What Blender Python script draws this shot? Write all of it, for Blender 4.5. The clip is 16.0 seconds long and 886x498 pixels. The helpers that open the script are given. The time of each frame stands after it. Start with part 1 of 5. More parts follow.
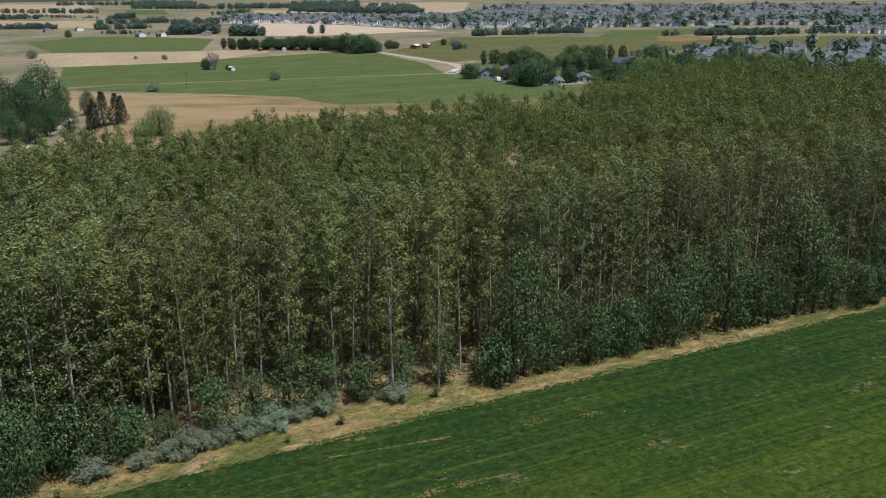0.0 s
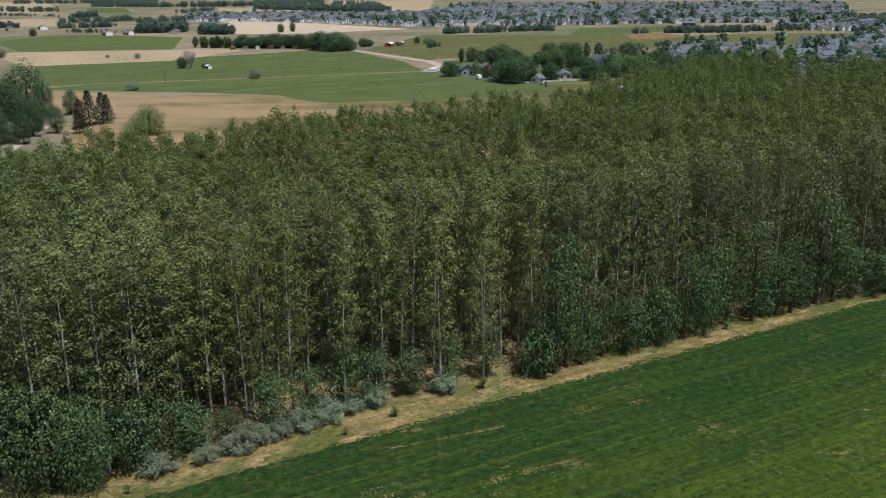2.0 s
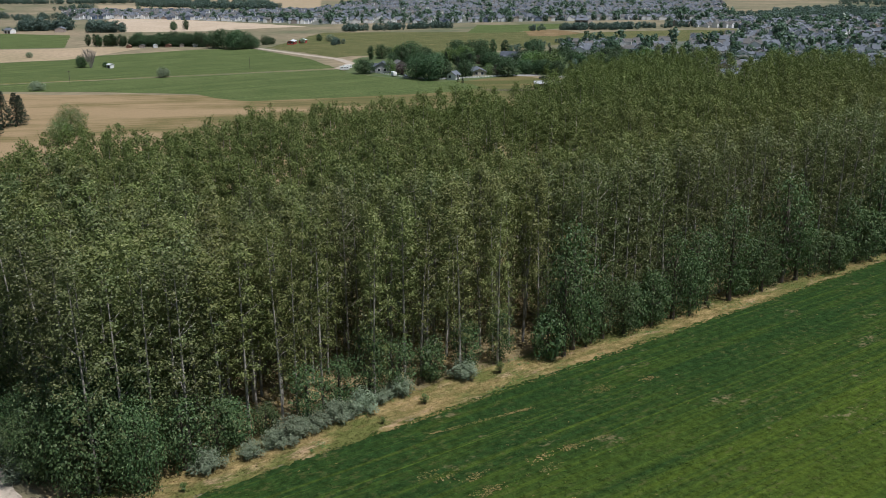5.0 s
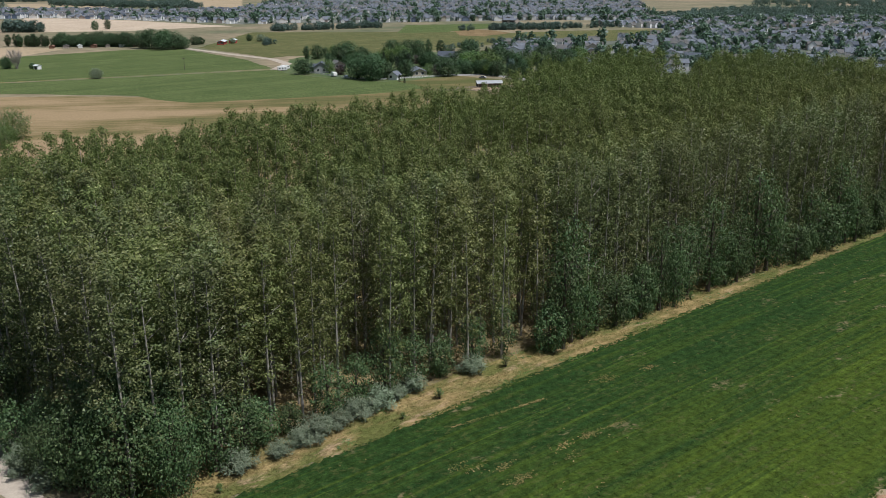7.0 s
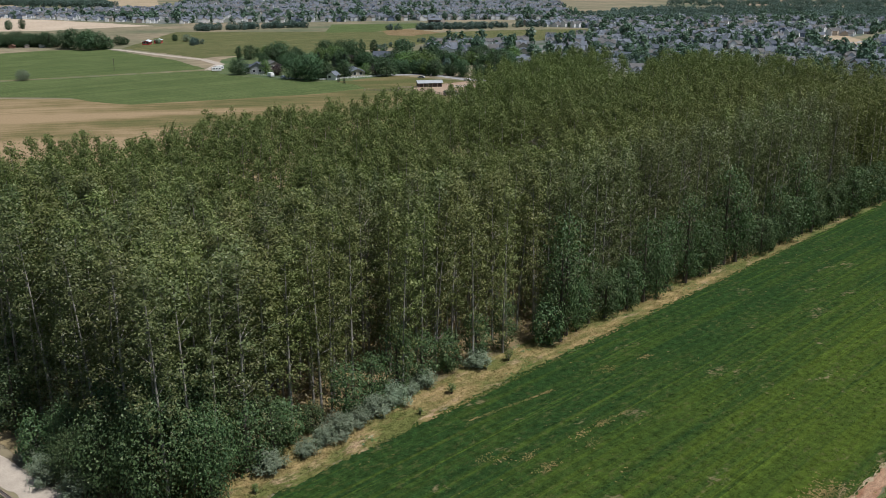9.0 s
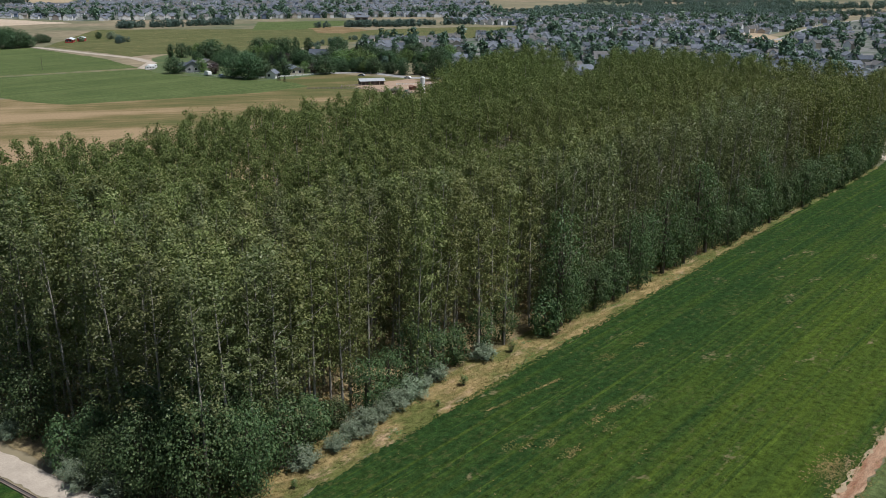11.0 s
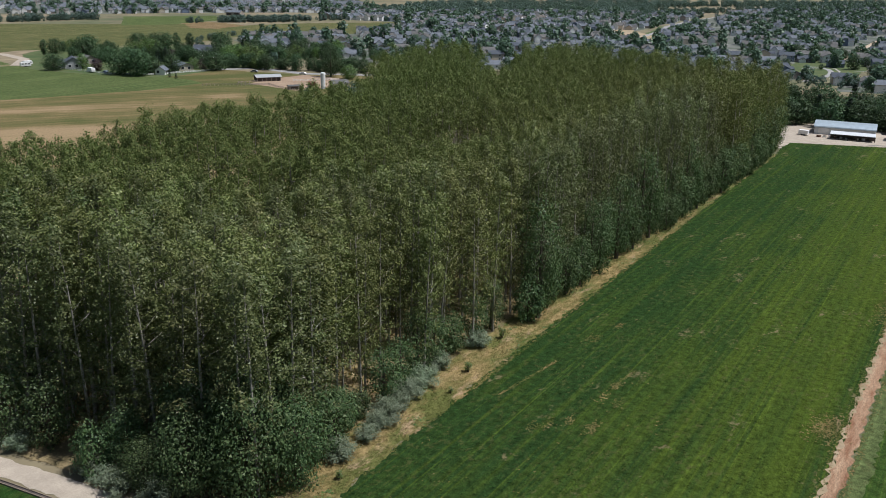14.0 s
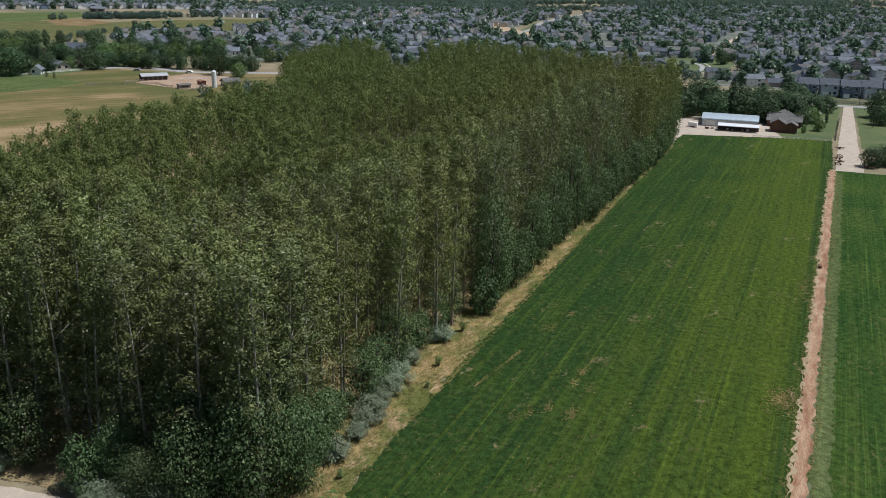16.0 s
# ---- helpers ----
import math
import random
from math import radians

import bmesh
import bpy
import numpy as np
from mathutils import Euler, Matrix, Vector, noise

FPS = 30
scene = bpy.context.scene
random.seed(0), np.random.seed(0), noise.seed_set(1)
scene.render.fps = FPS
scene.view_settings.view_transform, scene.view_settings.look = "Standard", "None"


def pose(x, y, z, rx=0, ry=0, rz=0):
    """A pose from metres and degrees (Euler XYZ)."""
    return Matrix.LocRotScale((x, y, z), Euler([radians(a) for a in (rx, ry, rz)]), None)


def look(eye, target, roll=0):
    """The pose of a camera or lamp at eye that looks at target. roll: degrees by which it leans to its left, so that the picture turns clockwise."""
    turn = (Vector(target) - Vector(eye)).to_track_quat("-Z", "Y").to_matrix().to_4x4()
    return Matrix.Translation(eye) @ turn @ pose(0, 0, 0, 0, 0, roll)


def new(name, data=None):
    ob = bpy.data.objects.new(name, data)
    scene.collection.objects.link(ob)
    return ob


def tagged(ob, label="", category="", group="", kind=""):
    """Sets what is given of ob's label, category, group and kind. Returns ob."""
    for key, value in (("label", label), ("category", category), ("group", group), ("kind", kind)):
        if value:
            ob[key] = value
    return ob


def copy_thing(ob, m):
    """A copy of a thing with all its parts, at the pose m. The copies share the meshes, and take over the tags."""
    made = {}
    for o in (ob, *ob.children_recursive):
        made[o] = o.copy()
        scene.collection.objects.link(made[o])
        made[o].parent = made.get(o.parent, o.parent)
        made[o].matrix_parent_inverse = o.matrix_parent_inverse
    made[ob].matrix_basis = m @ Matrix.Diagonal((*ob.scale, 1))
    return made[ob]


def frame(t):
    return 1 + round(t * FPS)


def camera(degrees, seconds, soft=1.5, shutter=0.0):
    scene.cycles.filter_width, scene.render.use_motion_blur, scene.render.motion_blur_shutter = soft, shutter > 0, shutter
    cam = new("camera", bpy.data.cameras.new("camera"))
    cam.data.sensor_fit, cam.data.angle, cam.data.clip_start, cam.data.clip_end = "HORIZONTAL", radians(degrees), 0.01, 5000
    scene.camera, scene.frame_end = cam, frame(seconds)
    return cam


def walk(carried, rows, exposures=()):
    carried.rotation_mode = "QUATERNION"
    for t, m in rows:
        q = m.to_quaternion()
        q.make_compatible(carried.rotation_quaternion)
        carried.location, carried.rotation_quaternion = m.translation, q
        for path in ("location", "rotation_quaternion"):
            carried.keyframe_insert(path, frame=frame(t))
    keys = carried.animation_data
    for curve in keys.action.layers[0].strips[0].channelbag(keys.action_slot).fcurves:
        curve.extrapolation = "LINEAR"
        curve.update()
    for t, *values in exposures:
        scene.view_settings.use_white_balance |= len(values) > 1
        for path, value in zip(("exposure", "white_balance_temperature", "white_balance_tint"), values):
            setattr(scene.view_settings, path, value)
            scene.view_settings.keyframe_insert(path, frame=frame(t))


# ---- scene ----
UNIT = 1.235     # metres to one unit of size
cam = camera(51.5, 16.0, soft=0.78)
PATH = [
    (0, (-3.093, -109.599, 58.638), (38.485, -22.985, 30.900), -0.98),
    (0.5, (-5.765, -108.861, 58.721), (36.120, -22.408, 30.944), -0.94),
    (1, (-8.769, -108.056, 58.817), (33.741, -21.937, 30.953), -1.01),
    (1.5, (-11.869, -107.184, 58.894), (31.724, -21.634, 30.951), -0.91),
    (2, (-15.065, -106.269, 58.926), (30.020, -21.514, 30.925), -0.95),
    (2.5, (-18.194, -105.342, 58.942), (28.495, -21.484, 30.872), -0.81),
    (3, (-21.387, -104.344, 58.953), (27.104, -21.530, 30.837), -0.84),
    (3.5, (-24.380, -103.286, 59.011), (25.777, -21.498, 30.816), -0.73),
    (4, (-27.420, -102.108, 59.084), (24.457, -21.425, 30.818), -0.73),
    (6.5, (-42.657, -95.757, 60.027), (17.532, -21.181, 31.467), -0.43),
    (7, (-45.622, -94.180, 60.181), (16.233, -20.978, 31.626), -0.37),
    (7.5, (-48.453, -92.556, 60.373), (14.982, -20.729, 31.792), -0.26),
    (8, (-51.386, -90.816, 60.566), (13.692, -20.485, 31.956), -0.23),
    (8.5, (-54.279, -89.085, 60.725), (12.342, -20.229, 32.081), -0.14),
    (9, (-57.204, -87.229, 60.852), (10.973, -19.920, 32.190), -0.10),
    (11.5, (-71.616, -77.199, 61.767), (3.597, -18.030, 32.748), 0.31),
    (12, (-74.322, -74.791, 61.775), (2.230, -17.391, 32.705), 0.40),
    (12.5, (-76.868, -72.318, 61.726), (0.933, -16.655, 32.593), 0.59),
    (13, (-79.307, -69.666, 61.666), (-0.167, -15.943, 32.499), 0.69),
    (13.5, (-81.606, -66.957, 61.618), (-1.061, -15.384, 32.416), 0.85),
    (14, (-83.861, -64.041, 61.590), (-1.665, -15.147, 32.380), 0.96),
    (14.5, (-86.025, -61.057, 61.568), (-2.163, -15.099, 32.328), 1.11),
    (15, (-88.149, -57.870, 61.571), (-2.665, -15.021, 32.304), 1.19),
    (15.5, (-90.155, -54.631, 61.576), (-3.205, -14.850, 32.300), 1.34),
    (16, (-92.148, -51.205, 61.585), (-3.730, -14.785, 32.331), 1.45),
]
walk(cam, [(t, look(eye, target, roll)) for t, eye, target, roll in PATH], ((0.0, -0.05, 6000, 12), (16.0, -0.05, 6000, 12)))

# ---- world, sun, exposure ----
SUN_AZ = math.atan2(0.36, -0.933)      # from +y towards +x
SUN_EL = radians(66)
world = bpy.data.worlds.new("world")
scene.world = world
world.use_nodes = True
wn = world.node_tree
sky = wn.nodes.new("ShaderNodeTexSky")
sky.sky_type = "NISHITA"
sky.sun_disc = False
sky.sun_elevation = SUN_EL
sky.sun_rotation = SUN_AZ
sky.air_density, sky.dust_density = 1.2, 1.5
wn.links.new(sky.outputs[0], wn.nodes["Background"].inputs[0])
wn.nodes["Background"].inputs[1].default_value = 0.057

sun = new("sun", bpy.data.lights.new("sun", "SUN"))
sun.data.energy = 5.0
sun.data.angle = radians(0.55)
sun.data.color = (1.0, 0.97, 0.92)
sun.matrix_world = look((300 * math.sin(SUN_AZ) * math.cos(SUN_EL), 300 * math.cos(SUN_AZ) * math.cos(SUN_EL), 300 * math.sin(SUN_EL)), (0, 0, 0))


# ---- materials ----
def shader(name, rough=0.8, spec=0.3, metal=0.0):
    m = bpy.data.materials.new(name)
    m.use_nodes = True
    nt = m.node_tree
    b = nt.nodes["Principled BSDF"]
    b.inputs["Roughness"].default_value = rough
    b.inputs["Metallic"].default_value = metal
    b.inputs["Specular IOR Level"].default_value = spec
    return m, nt, b


def where(nt, scale=(1, 1, 1)):
    """World position, stretched."""
    g = nt.nodes.new("ShaderNodeNewGeometry")
    v = nt.nodes.new("ShaderNodeVectorMath")
    v.operation = "MULTIPLY"
    v.inputs[1].default_value = scale
    nt.links.new(g.outputs["Position"], v.inputs[0])
    return v.outputs[0]


def grain(nt, vec, scale, detail=4.0, rough=0.55):
    n = nt.nodes.new("ShaderNodeTexNoise")
    n.inputs["Scale"].default_value = scale
    n.inputs["Detail"].default_value = detail
    n.inputs["Roughness"].default_value = rough
    nt.links.new(vec, n.inputs["Vector"])
    return n.outputs["Fac"]


def span(nt, value, lo, hi, to0=0.0, to1=1.0):
    r = nt.nodes.new("ShaderNodeMapRange")
    r.inputs["From Min"].default_value, r.inputs["From Max"].default_value = lo, hi
    r.inputs["To Min"].default_value, r.inputs["To Max"].default_value = to0, to1
    nt.links.new(value, r.inputs["Value"])
    return r.outputs[0]


def blend(nt, fac, a, b, mode="MIX"):
    """a and b: colours or sockets."""
    x = nt.nodes.new("ShaderNodeMix")
    x.data_type, x.blend_type = "RGBA", mode
    for socket, v in ((x.inputs[0], fac), (x.inputs[6], a), (x.inputs[7], b)):
        if isinstance(v, bpy.types.NodeSocket):
            nt.links.new(v, socket)
        elif isinstance(v, (int, float)):
            socket.default_value = v
        else:
            socket.default_value = (*v, 1)
    return x.outputs[2]


def maths(nt, op, a, b=0.0):
    x = nt.nodes.new("ShaderNodeMath")
    x.operation = op
    for socket, v in ((x.inputs[0], a), (x.inputs[1], b)):
        if isinstance(v, bpy.types.NodeSocket):
            nt.links.new(v, socket)
        else:
            socket.default_value = v
    return x.outputs[0]


def relief(nt, b, height, strength=0.5, distance=0.1):
    n = nt.nodes.new("ShaderNodeBump")
    n.inputs["Strength"].default_value, n.inputs["Distance"].default_value = strength, distance
    nt.links.new(height, n.inputs["Height"])
    nt.links.new(n.outputs[0], b.inputs["Normal"])


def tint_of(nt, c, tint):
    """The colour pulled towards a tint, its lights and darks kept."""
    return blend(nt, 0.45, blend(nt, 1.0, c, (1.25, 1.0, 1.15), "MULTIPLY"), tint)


def leaf_material(name, dark, mid, light, patch=0.22, tint=None, glint=0.5):
    """Leaves: each with its own tone, trees with theirs, some light passing through."""
    m, nt, b = shader(name, 0.55 - 0.7 * glint, glint)
    g = nt.nodes.new("ShaderNodeNewGeometry")
    isle = g.outputs["Random Per Island"]
    c = blend(nt, span(nt, isle, 0.0, 0.75), dark, mid)
    # Palest leaves; on the poplars this colour also stands in for sun glints.
    c = blend(nt, span(nt, isle, 0.78, 1.0), c, light)
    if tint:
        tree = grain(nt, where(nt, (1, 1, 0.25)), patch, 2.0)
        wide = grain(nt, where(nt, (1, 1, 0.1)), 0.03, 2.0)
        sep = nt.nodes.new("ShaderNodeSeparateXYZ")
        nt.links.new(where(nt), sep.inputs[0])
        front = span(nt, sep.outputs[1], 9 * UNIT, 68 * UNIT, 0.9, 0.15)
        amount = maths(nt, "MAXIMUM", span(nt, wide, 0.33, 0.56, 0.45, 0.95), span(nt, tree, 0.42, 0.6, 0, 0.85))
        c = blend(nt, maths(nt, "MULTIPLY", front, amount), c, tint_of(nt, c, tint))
    o = nt.nodes.new("ShaderNodeObjectInfo")
    hue = nt.nodes.new("ShaderNodeHueSaturation")
    nt.links.new(c, hue.inputs["Color"])
    nt.links.new(span(nt, o.outputs["Random"], 0, 1, 0.485, 0.515), hue.inputs["Hue"])
    nt.links.new(span(nt, o.outputs["Random"], 0, 1, 0.78, 1.18), hue.inputs["Value"])
    c = hue.outputs[0]
    nt.links.new(c, b.inputs["Base Color"])
    tr = nt.nodes.new("ShaderNodeBsdfTranslucent")
    nt.links.new(blend(nt, 1.0, c, (1.0, 1.25, 0.55), "MULTIPLY"), tr.inputs[0])
    mix = nt.nodes.new("ShaderNodeMixShader")
    mix.inputs[0].default_value = 0.2
    nt.links.new(b.outputs[0], mix.inputs[1])
    nt.links.new(tr.outputs[0], mix.inputs[2])
    nt.links.new(mix.outputs[0], nt.nodes["Material Output"].inputs[0])
    return m


def mottled(name, a, b2, scale=1.0, rough=0.85, stretch=(1, 1, 1), bump=0.0, bump_scale=8.0, fine=0.25, metal=0.0, spec=0.3):
    """Two tones at a wide scale, fine grain over them."""
    m, nt, b = shader(name, rough, spec, metal)
    v = where(nt, stretch)
    c = blend(nt, span(nt, grain(nt, v, scale, 4.0), 0.35, 0.65), a, b2)
    f = grain(nt, v, scale * 14, 3.0)
    c = blend(nt, 1.0, c, blend(nt, span(nt, f, 0.3, 0.7), (1 - fine,) * 3, (1 + fine,) * 3), "MULTIPLY")
    nt.links.new(c, b.inputs["Base Color"])
    if bump:
        relief(nt, b, grain(nt, v, bump_scale, 4.0), bump, 0.1)
    return m


def field_material(name, dark, light, tan, spots=0.62, rows=1.0, lean=None):
    """A crop: drills along x, thin patches, tussocky relief. lean: (y0, y1), from dark to light across the field."""
    m, nt, b = shader(name, 0.9, 0.04)
    p = where(nt)
    sep = nt.nodes.new("ShaderNodeSeparateXYZ")
    nt.links.new(p, sep.inputs[0])
    stripe = grain(nt, where(nt, (0.012, 1, 1)), 0.4 * rows, 3.0, 0.6)
    clump = grain(nt, p, 0.8, 5.0, 0.7)
    broad = grain(nt, p, 0.045, 3.0)
    if lean:
        base = maths(nt, "ADD", span(nt, sep.outputs[1], lean[0], lean[1]), maths(nt, "MULTIPLY", maths(nt, "SUBTRACT", broad, 0.5), 1.2))
        base = maths(nt, "SUBTRACT", base, span(nt, sep.outputs[1], lean[1] - 9, lean[1] - 11, 0, 0.9))
    else:
        base = span(nt, broad, 0.3, 0.7)
    drill = grain(nt, where(nt, (0.008, 1, 1)), 1.6 * rows, 3.0, 0.7)
    mixv = maths(nt, "ADD", maths(nt, "MULTIPLY", base, 0.75), maths(nt, "MULTIPLY", maths(nt, "SUBTRACT", stripe, 0.47), 1.6))
    mixv = maths(nt, "ADD", mixv, maths(nt, "MULTIPLY", maths(nt, "SUBTRACT", drill, 0.5), 1.6))
    c = blend(nt, span(nt, mixv, 0.0, 1.0), dark, light)
    line = maths(nt, "MULTIPLY", span(nt, drill, 0.56, 0.64), span(nt, grain(nt, where(nt, (0.05, 1, 1)), 0.35, 3.0), 0.46, 0.58))
    c = blend(nt, maths(nt, "MULTIPLY", line, 0.35), c, tuple(v * 1.7 for v in light))
    c = blend(nt, 1.0, c, blend(nt, span(nt, clump, 0.3, 0.7), (0.5,) * 3, (1.55,) * 3), "MULTIPLY")
    fleck = maths(nt, "MULTIPLY", span(nt, grain(nt, where(nt, (0.6, 1, 1)), 1.0, 4.0, 0.7), 0.54, 0.64), span(nt, grain(nt, p, 0.1, 3.0), 0.4, 0.6))
    c = blend(nt, maths(nt, "MULTIPLY", fleck, 0.75), c, tuple(0.5 * light[i] + 0.28 * tan[i] for i in range(3)))
    spot = maths(nt, "MULTIPLY", span(nt, grain(nt, where(nt, (0.5, 1, 1)), 0.16, 4.0, 0.7), spots, spots + 0.06), span(nt, grain(nt, p, 1.1, 3.0), 0.45, 0.6))
    c = blend(nt, maths(nt, "MULTIPLY", spot, 0.8), c, tan)
    nt.links.new(c, b.inputs["Base Color"])
    relief(nt, b, grain(nt, p, 1.5, 5.0, 0.7), 1.0, 0.5)
    return m


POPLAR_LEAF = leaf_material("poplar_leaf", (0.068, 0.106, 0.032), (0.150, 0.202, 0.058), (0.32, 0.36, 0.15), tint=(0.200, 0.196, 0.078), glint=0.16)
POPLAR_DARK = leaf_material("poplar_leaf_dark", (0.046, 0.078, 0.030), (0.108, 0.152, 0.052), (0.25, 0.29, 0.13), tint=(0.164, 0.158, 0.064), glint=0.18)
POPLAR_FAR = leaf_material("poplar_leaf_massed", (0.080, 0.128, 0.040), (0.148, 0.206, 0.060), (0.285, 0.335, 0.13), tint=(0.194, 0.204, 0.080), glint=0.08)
# Grey-green with a little distance haze mixed into the colour, for the town's trees.
FAR_LEAF = leaf_material("hazed_grey_green_leaf", (0.046, 0.080, 0.050), (0.076, 0.118, 0.072), (0.112, 0.160, 0.100), glint=0.2)
# Distance haze put into the leaf colour of the far belts: paler, bluer.
HAZY_BELT_LEAF = leaf_material("hazy_belt_leaf", (0.060, 0.094, 0.080), (0.094, 0.138, 0.114), (0.135, 0.185, 0.150), glint=0.15)
EDGE_LEAF = leaf_material("edge_leaf", (0.038, 0.068, 0.028), (0.088, 0.132, 0.050), (0.185, 0.23, 0.11), glint=0.14)
BROAD_LEAF = leaf_material("broad_leaf", (0.034, 0.064, 0.030), (0.060, 0.100, 0.044), (0.090, 0.136, 0.064), glint=0.12)
LIGHT_LEAF = leaf_material("light_leaf", (0.06, 0.105, 0.026), (0.10, 0.155, 0.038), (0.15, 0.21, 0.06), glint=0.35)
CONIFER_LEAF = leaf_material("conifer_leaf", (0.012, 0.026, 0.016), (0.024, 0.042, 0.024), (0.045, 0.065, 0.035), glint=0.2)
SILVER_LEAF = leaf_material("silver_leaf", (0.145, 0.182, 0.118), (0.21, 0.25, 0.165), (0.265, 0.30, 0.21), glint=0.1)
PURPLE_LEAF = leaf_material("purple_leaf", (0.03, 0.018, 0.02), (0.05, 0.028, 0.03), (0.08, 0.045, 0.045), glint=0.3)
DRY_LEAF = leaf_material("dry_grass", (0.24, 0.17, 0.075), (0.38, 0.28, 0.13), (0.5, 0.4, 0.22), glint=0.15)
POPLAR_BARK = mottled("poplar_bark", (0.42, 0.385, 0.33), (0.17, 0.155, 0.13), 1.6, 0.85, (3, 3, 0.6), 0.4)
BARK = mottled("bark", (0.11, 0.085, 0.062), (0.065, 0.05, 0.038), 1.5, 0.9, (3, 3, 0.6), 0.4)
DEAD_BARK = mottled("dead_bark", (0.36, 0.32, 0.29), (0.24, 0.21, 0.19), 1.5, 0.9)

GROUND = mottled("dry_ground", (0.235, 0.185, 0.115), (0.095, 0.105, 0.052), 0.007, 0.95, (1, 1, 1), 0.4, 1.0)
WOOD_FLOOR = mottled("leaf_litter", (0.27, 0.205, 0.105), (0.13, 0.105, 0.05), 0.25, 0.95, (1, 1, 1), 0.6, 3.0)
def verge_material():
    """Dry grass: straw, bleached and reddish bare patches, green where it is damp."""
    m, nt, b = shader("dry_verge", 0.95, 0.04)
    p = where(nt, (0.6, 1, 1))
    c = blend(nt, span(nt, grain(nt, p, 0.55, 5.0, 0.7), 0.35, 0.65), (0.155, 0.132, 0.046), (0.36, 0.26, 0.12))
    c = blend(nt, span(nt, grain(nt, where(nt, (0.35, 0.8, 1)), 0.2, 4.0, 0.65), 0.45, 0.58, 0, 0.85), c, (0.098, 0.118, 0.032))
    sep = nt.nodes.new("ShaderNodeSeparateXYZ")
    nt.links.new(where(nt), sep.inputs[0])
    c = blend(nt, span(nt, sep.outputs[0], 85 * UNIT, 150 * UNIT, 0, 0.55), c, (0.10, 0.125, 0.040))
    c = blend(nt, span(nt, grain(nt, where(nt, (0.3, 1, 1)), 0.35, 5.0, 0.75), 0.55, 0.66, 0, 0.85), c, (0.40, 0.28, 0.17))
    c = blend(nt, 1.0, c, blend(nt, span(nt, grain(nt, p, 3.0, 4.0, 0.75), 0.3, 0.7), (0.7,) * 3, (1.3,) * 3), "MULTIPLY")
    nt.links.new(c, b.inputs["Base Color"])
    relief(nt, b, grain(nt, p, 4.0, 4.0, 0.7), 0.8, 0.3)
    return m


VERGE = verge_material()
DIRT = mottled("red_dirt", (0.20, 0.098, 0.052), (0.35, 0.235, 0.145), 0.8, 0.95, (0.22, 1, 1), 0.6, 5.0, 0.4)
GRAVEL = mottled("pale_gravel", (0.41, 0.35, 0.275), (0.33, 0.28, 0.22), 0.35, 0.95, (1, 1, 1), 0.2, 9.0, 0.12)
CROP_TUFT = field_material("alfalfa_tips", (0.029, 0.066, 0.018), (0.071, 0.106, 0.017), (0.20, 0.165, 0.085), 0.61, 1.0, (-9 * UNIT, -34 * UNIT))
CONCRETE = mottled("concrete", (0.42, 0.39, 0.35), (0.33, 0.31, 0.28), 0.6, 0.9)
STAINED = mottled("stained_concrete", (0.24, 0.19, 0.135), (0.15, 0.12, 0.09), 0.5, 0.9)
ASPHALT = mottled("worn_asphalt", (0.31, 0.30, 0.285), (0.25, 0.245, 0.235), 0.2, 0.9)
CROP = field_material("alfalfa", (0.0215, 0.047, 0.012), (0.058, 0.087, 0.012), (0.20, 0.165, 0.085), 0.61, 1.0, (-9 * UNIT, -34 * UNIT))
CROP_2 = field_material("mown_crop", (0.020, 0.052, 0.011), (0.050, 0.082, 0.016), (0.30, 0.24, 0.12), 0.72, 1.6)
PASTURE = field_material("green_pasture", (0.068, 0.094, 0.032), (0.100, 0.126, 0.046), (0.22, 0.18, 0.08), 0.64, 0.25)
PASTURE_2 = field_material("olive_pasture", (0.075, 0.088, 0.032), (0.125, 0.120, 0.052), (0.27, 0.20, 0.10), 0.56, 0.25)
STUBBLE = field_material("brown_stubble", (0.15, 0.105, 0.052), (0.25, 0.18, 0.098), (0.105, 0.105, 0.04), 0.56, 0.12)
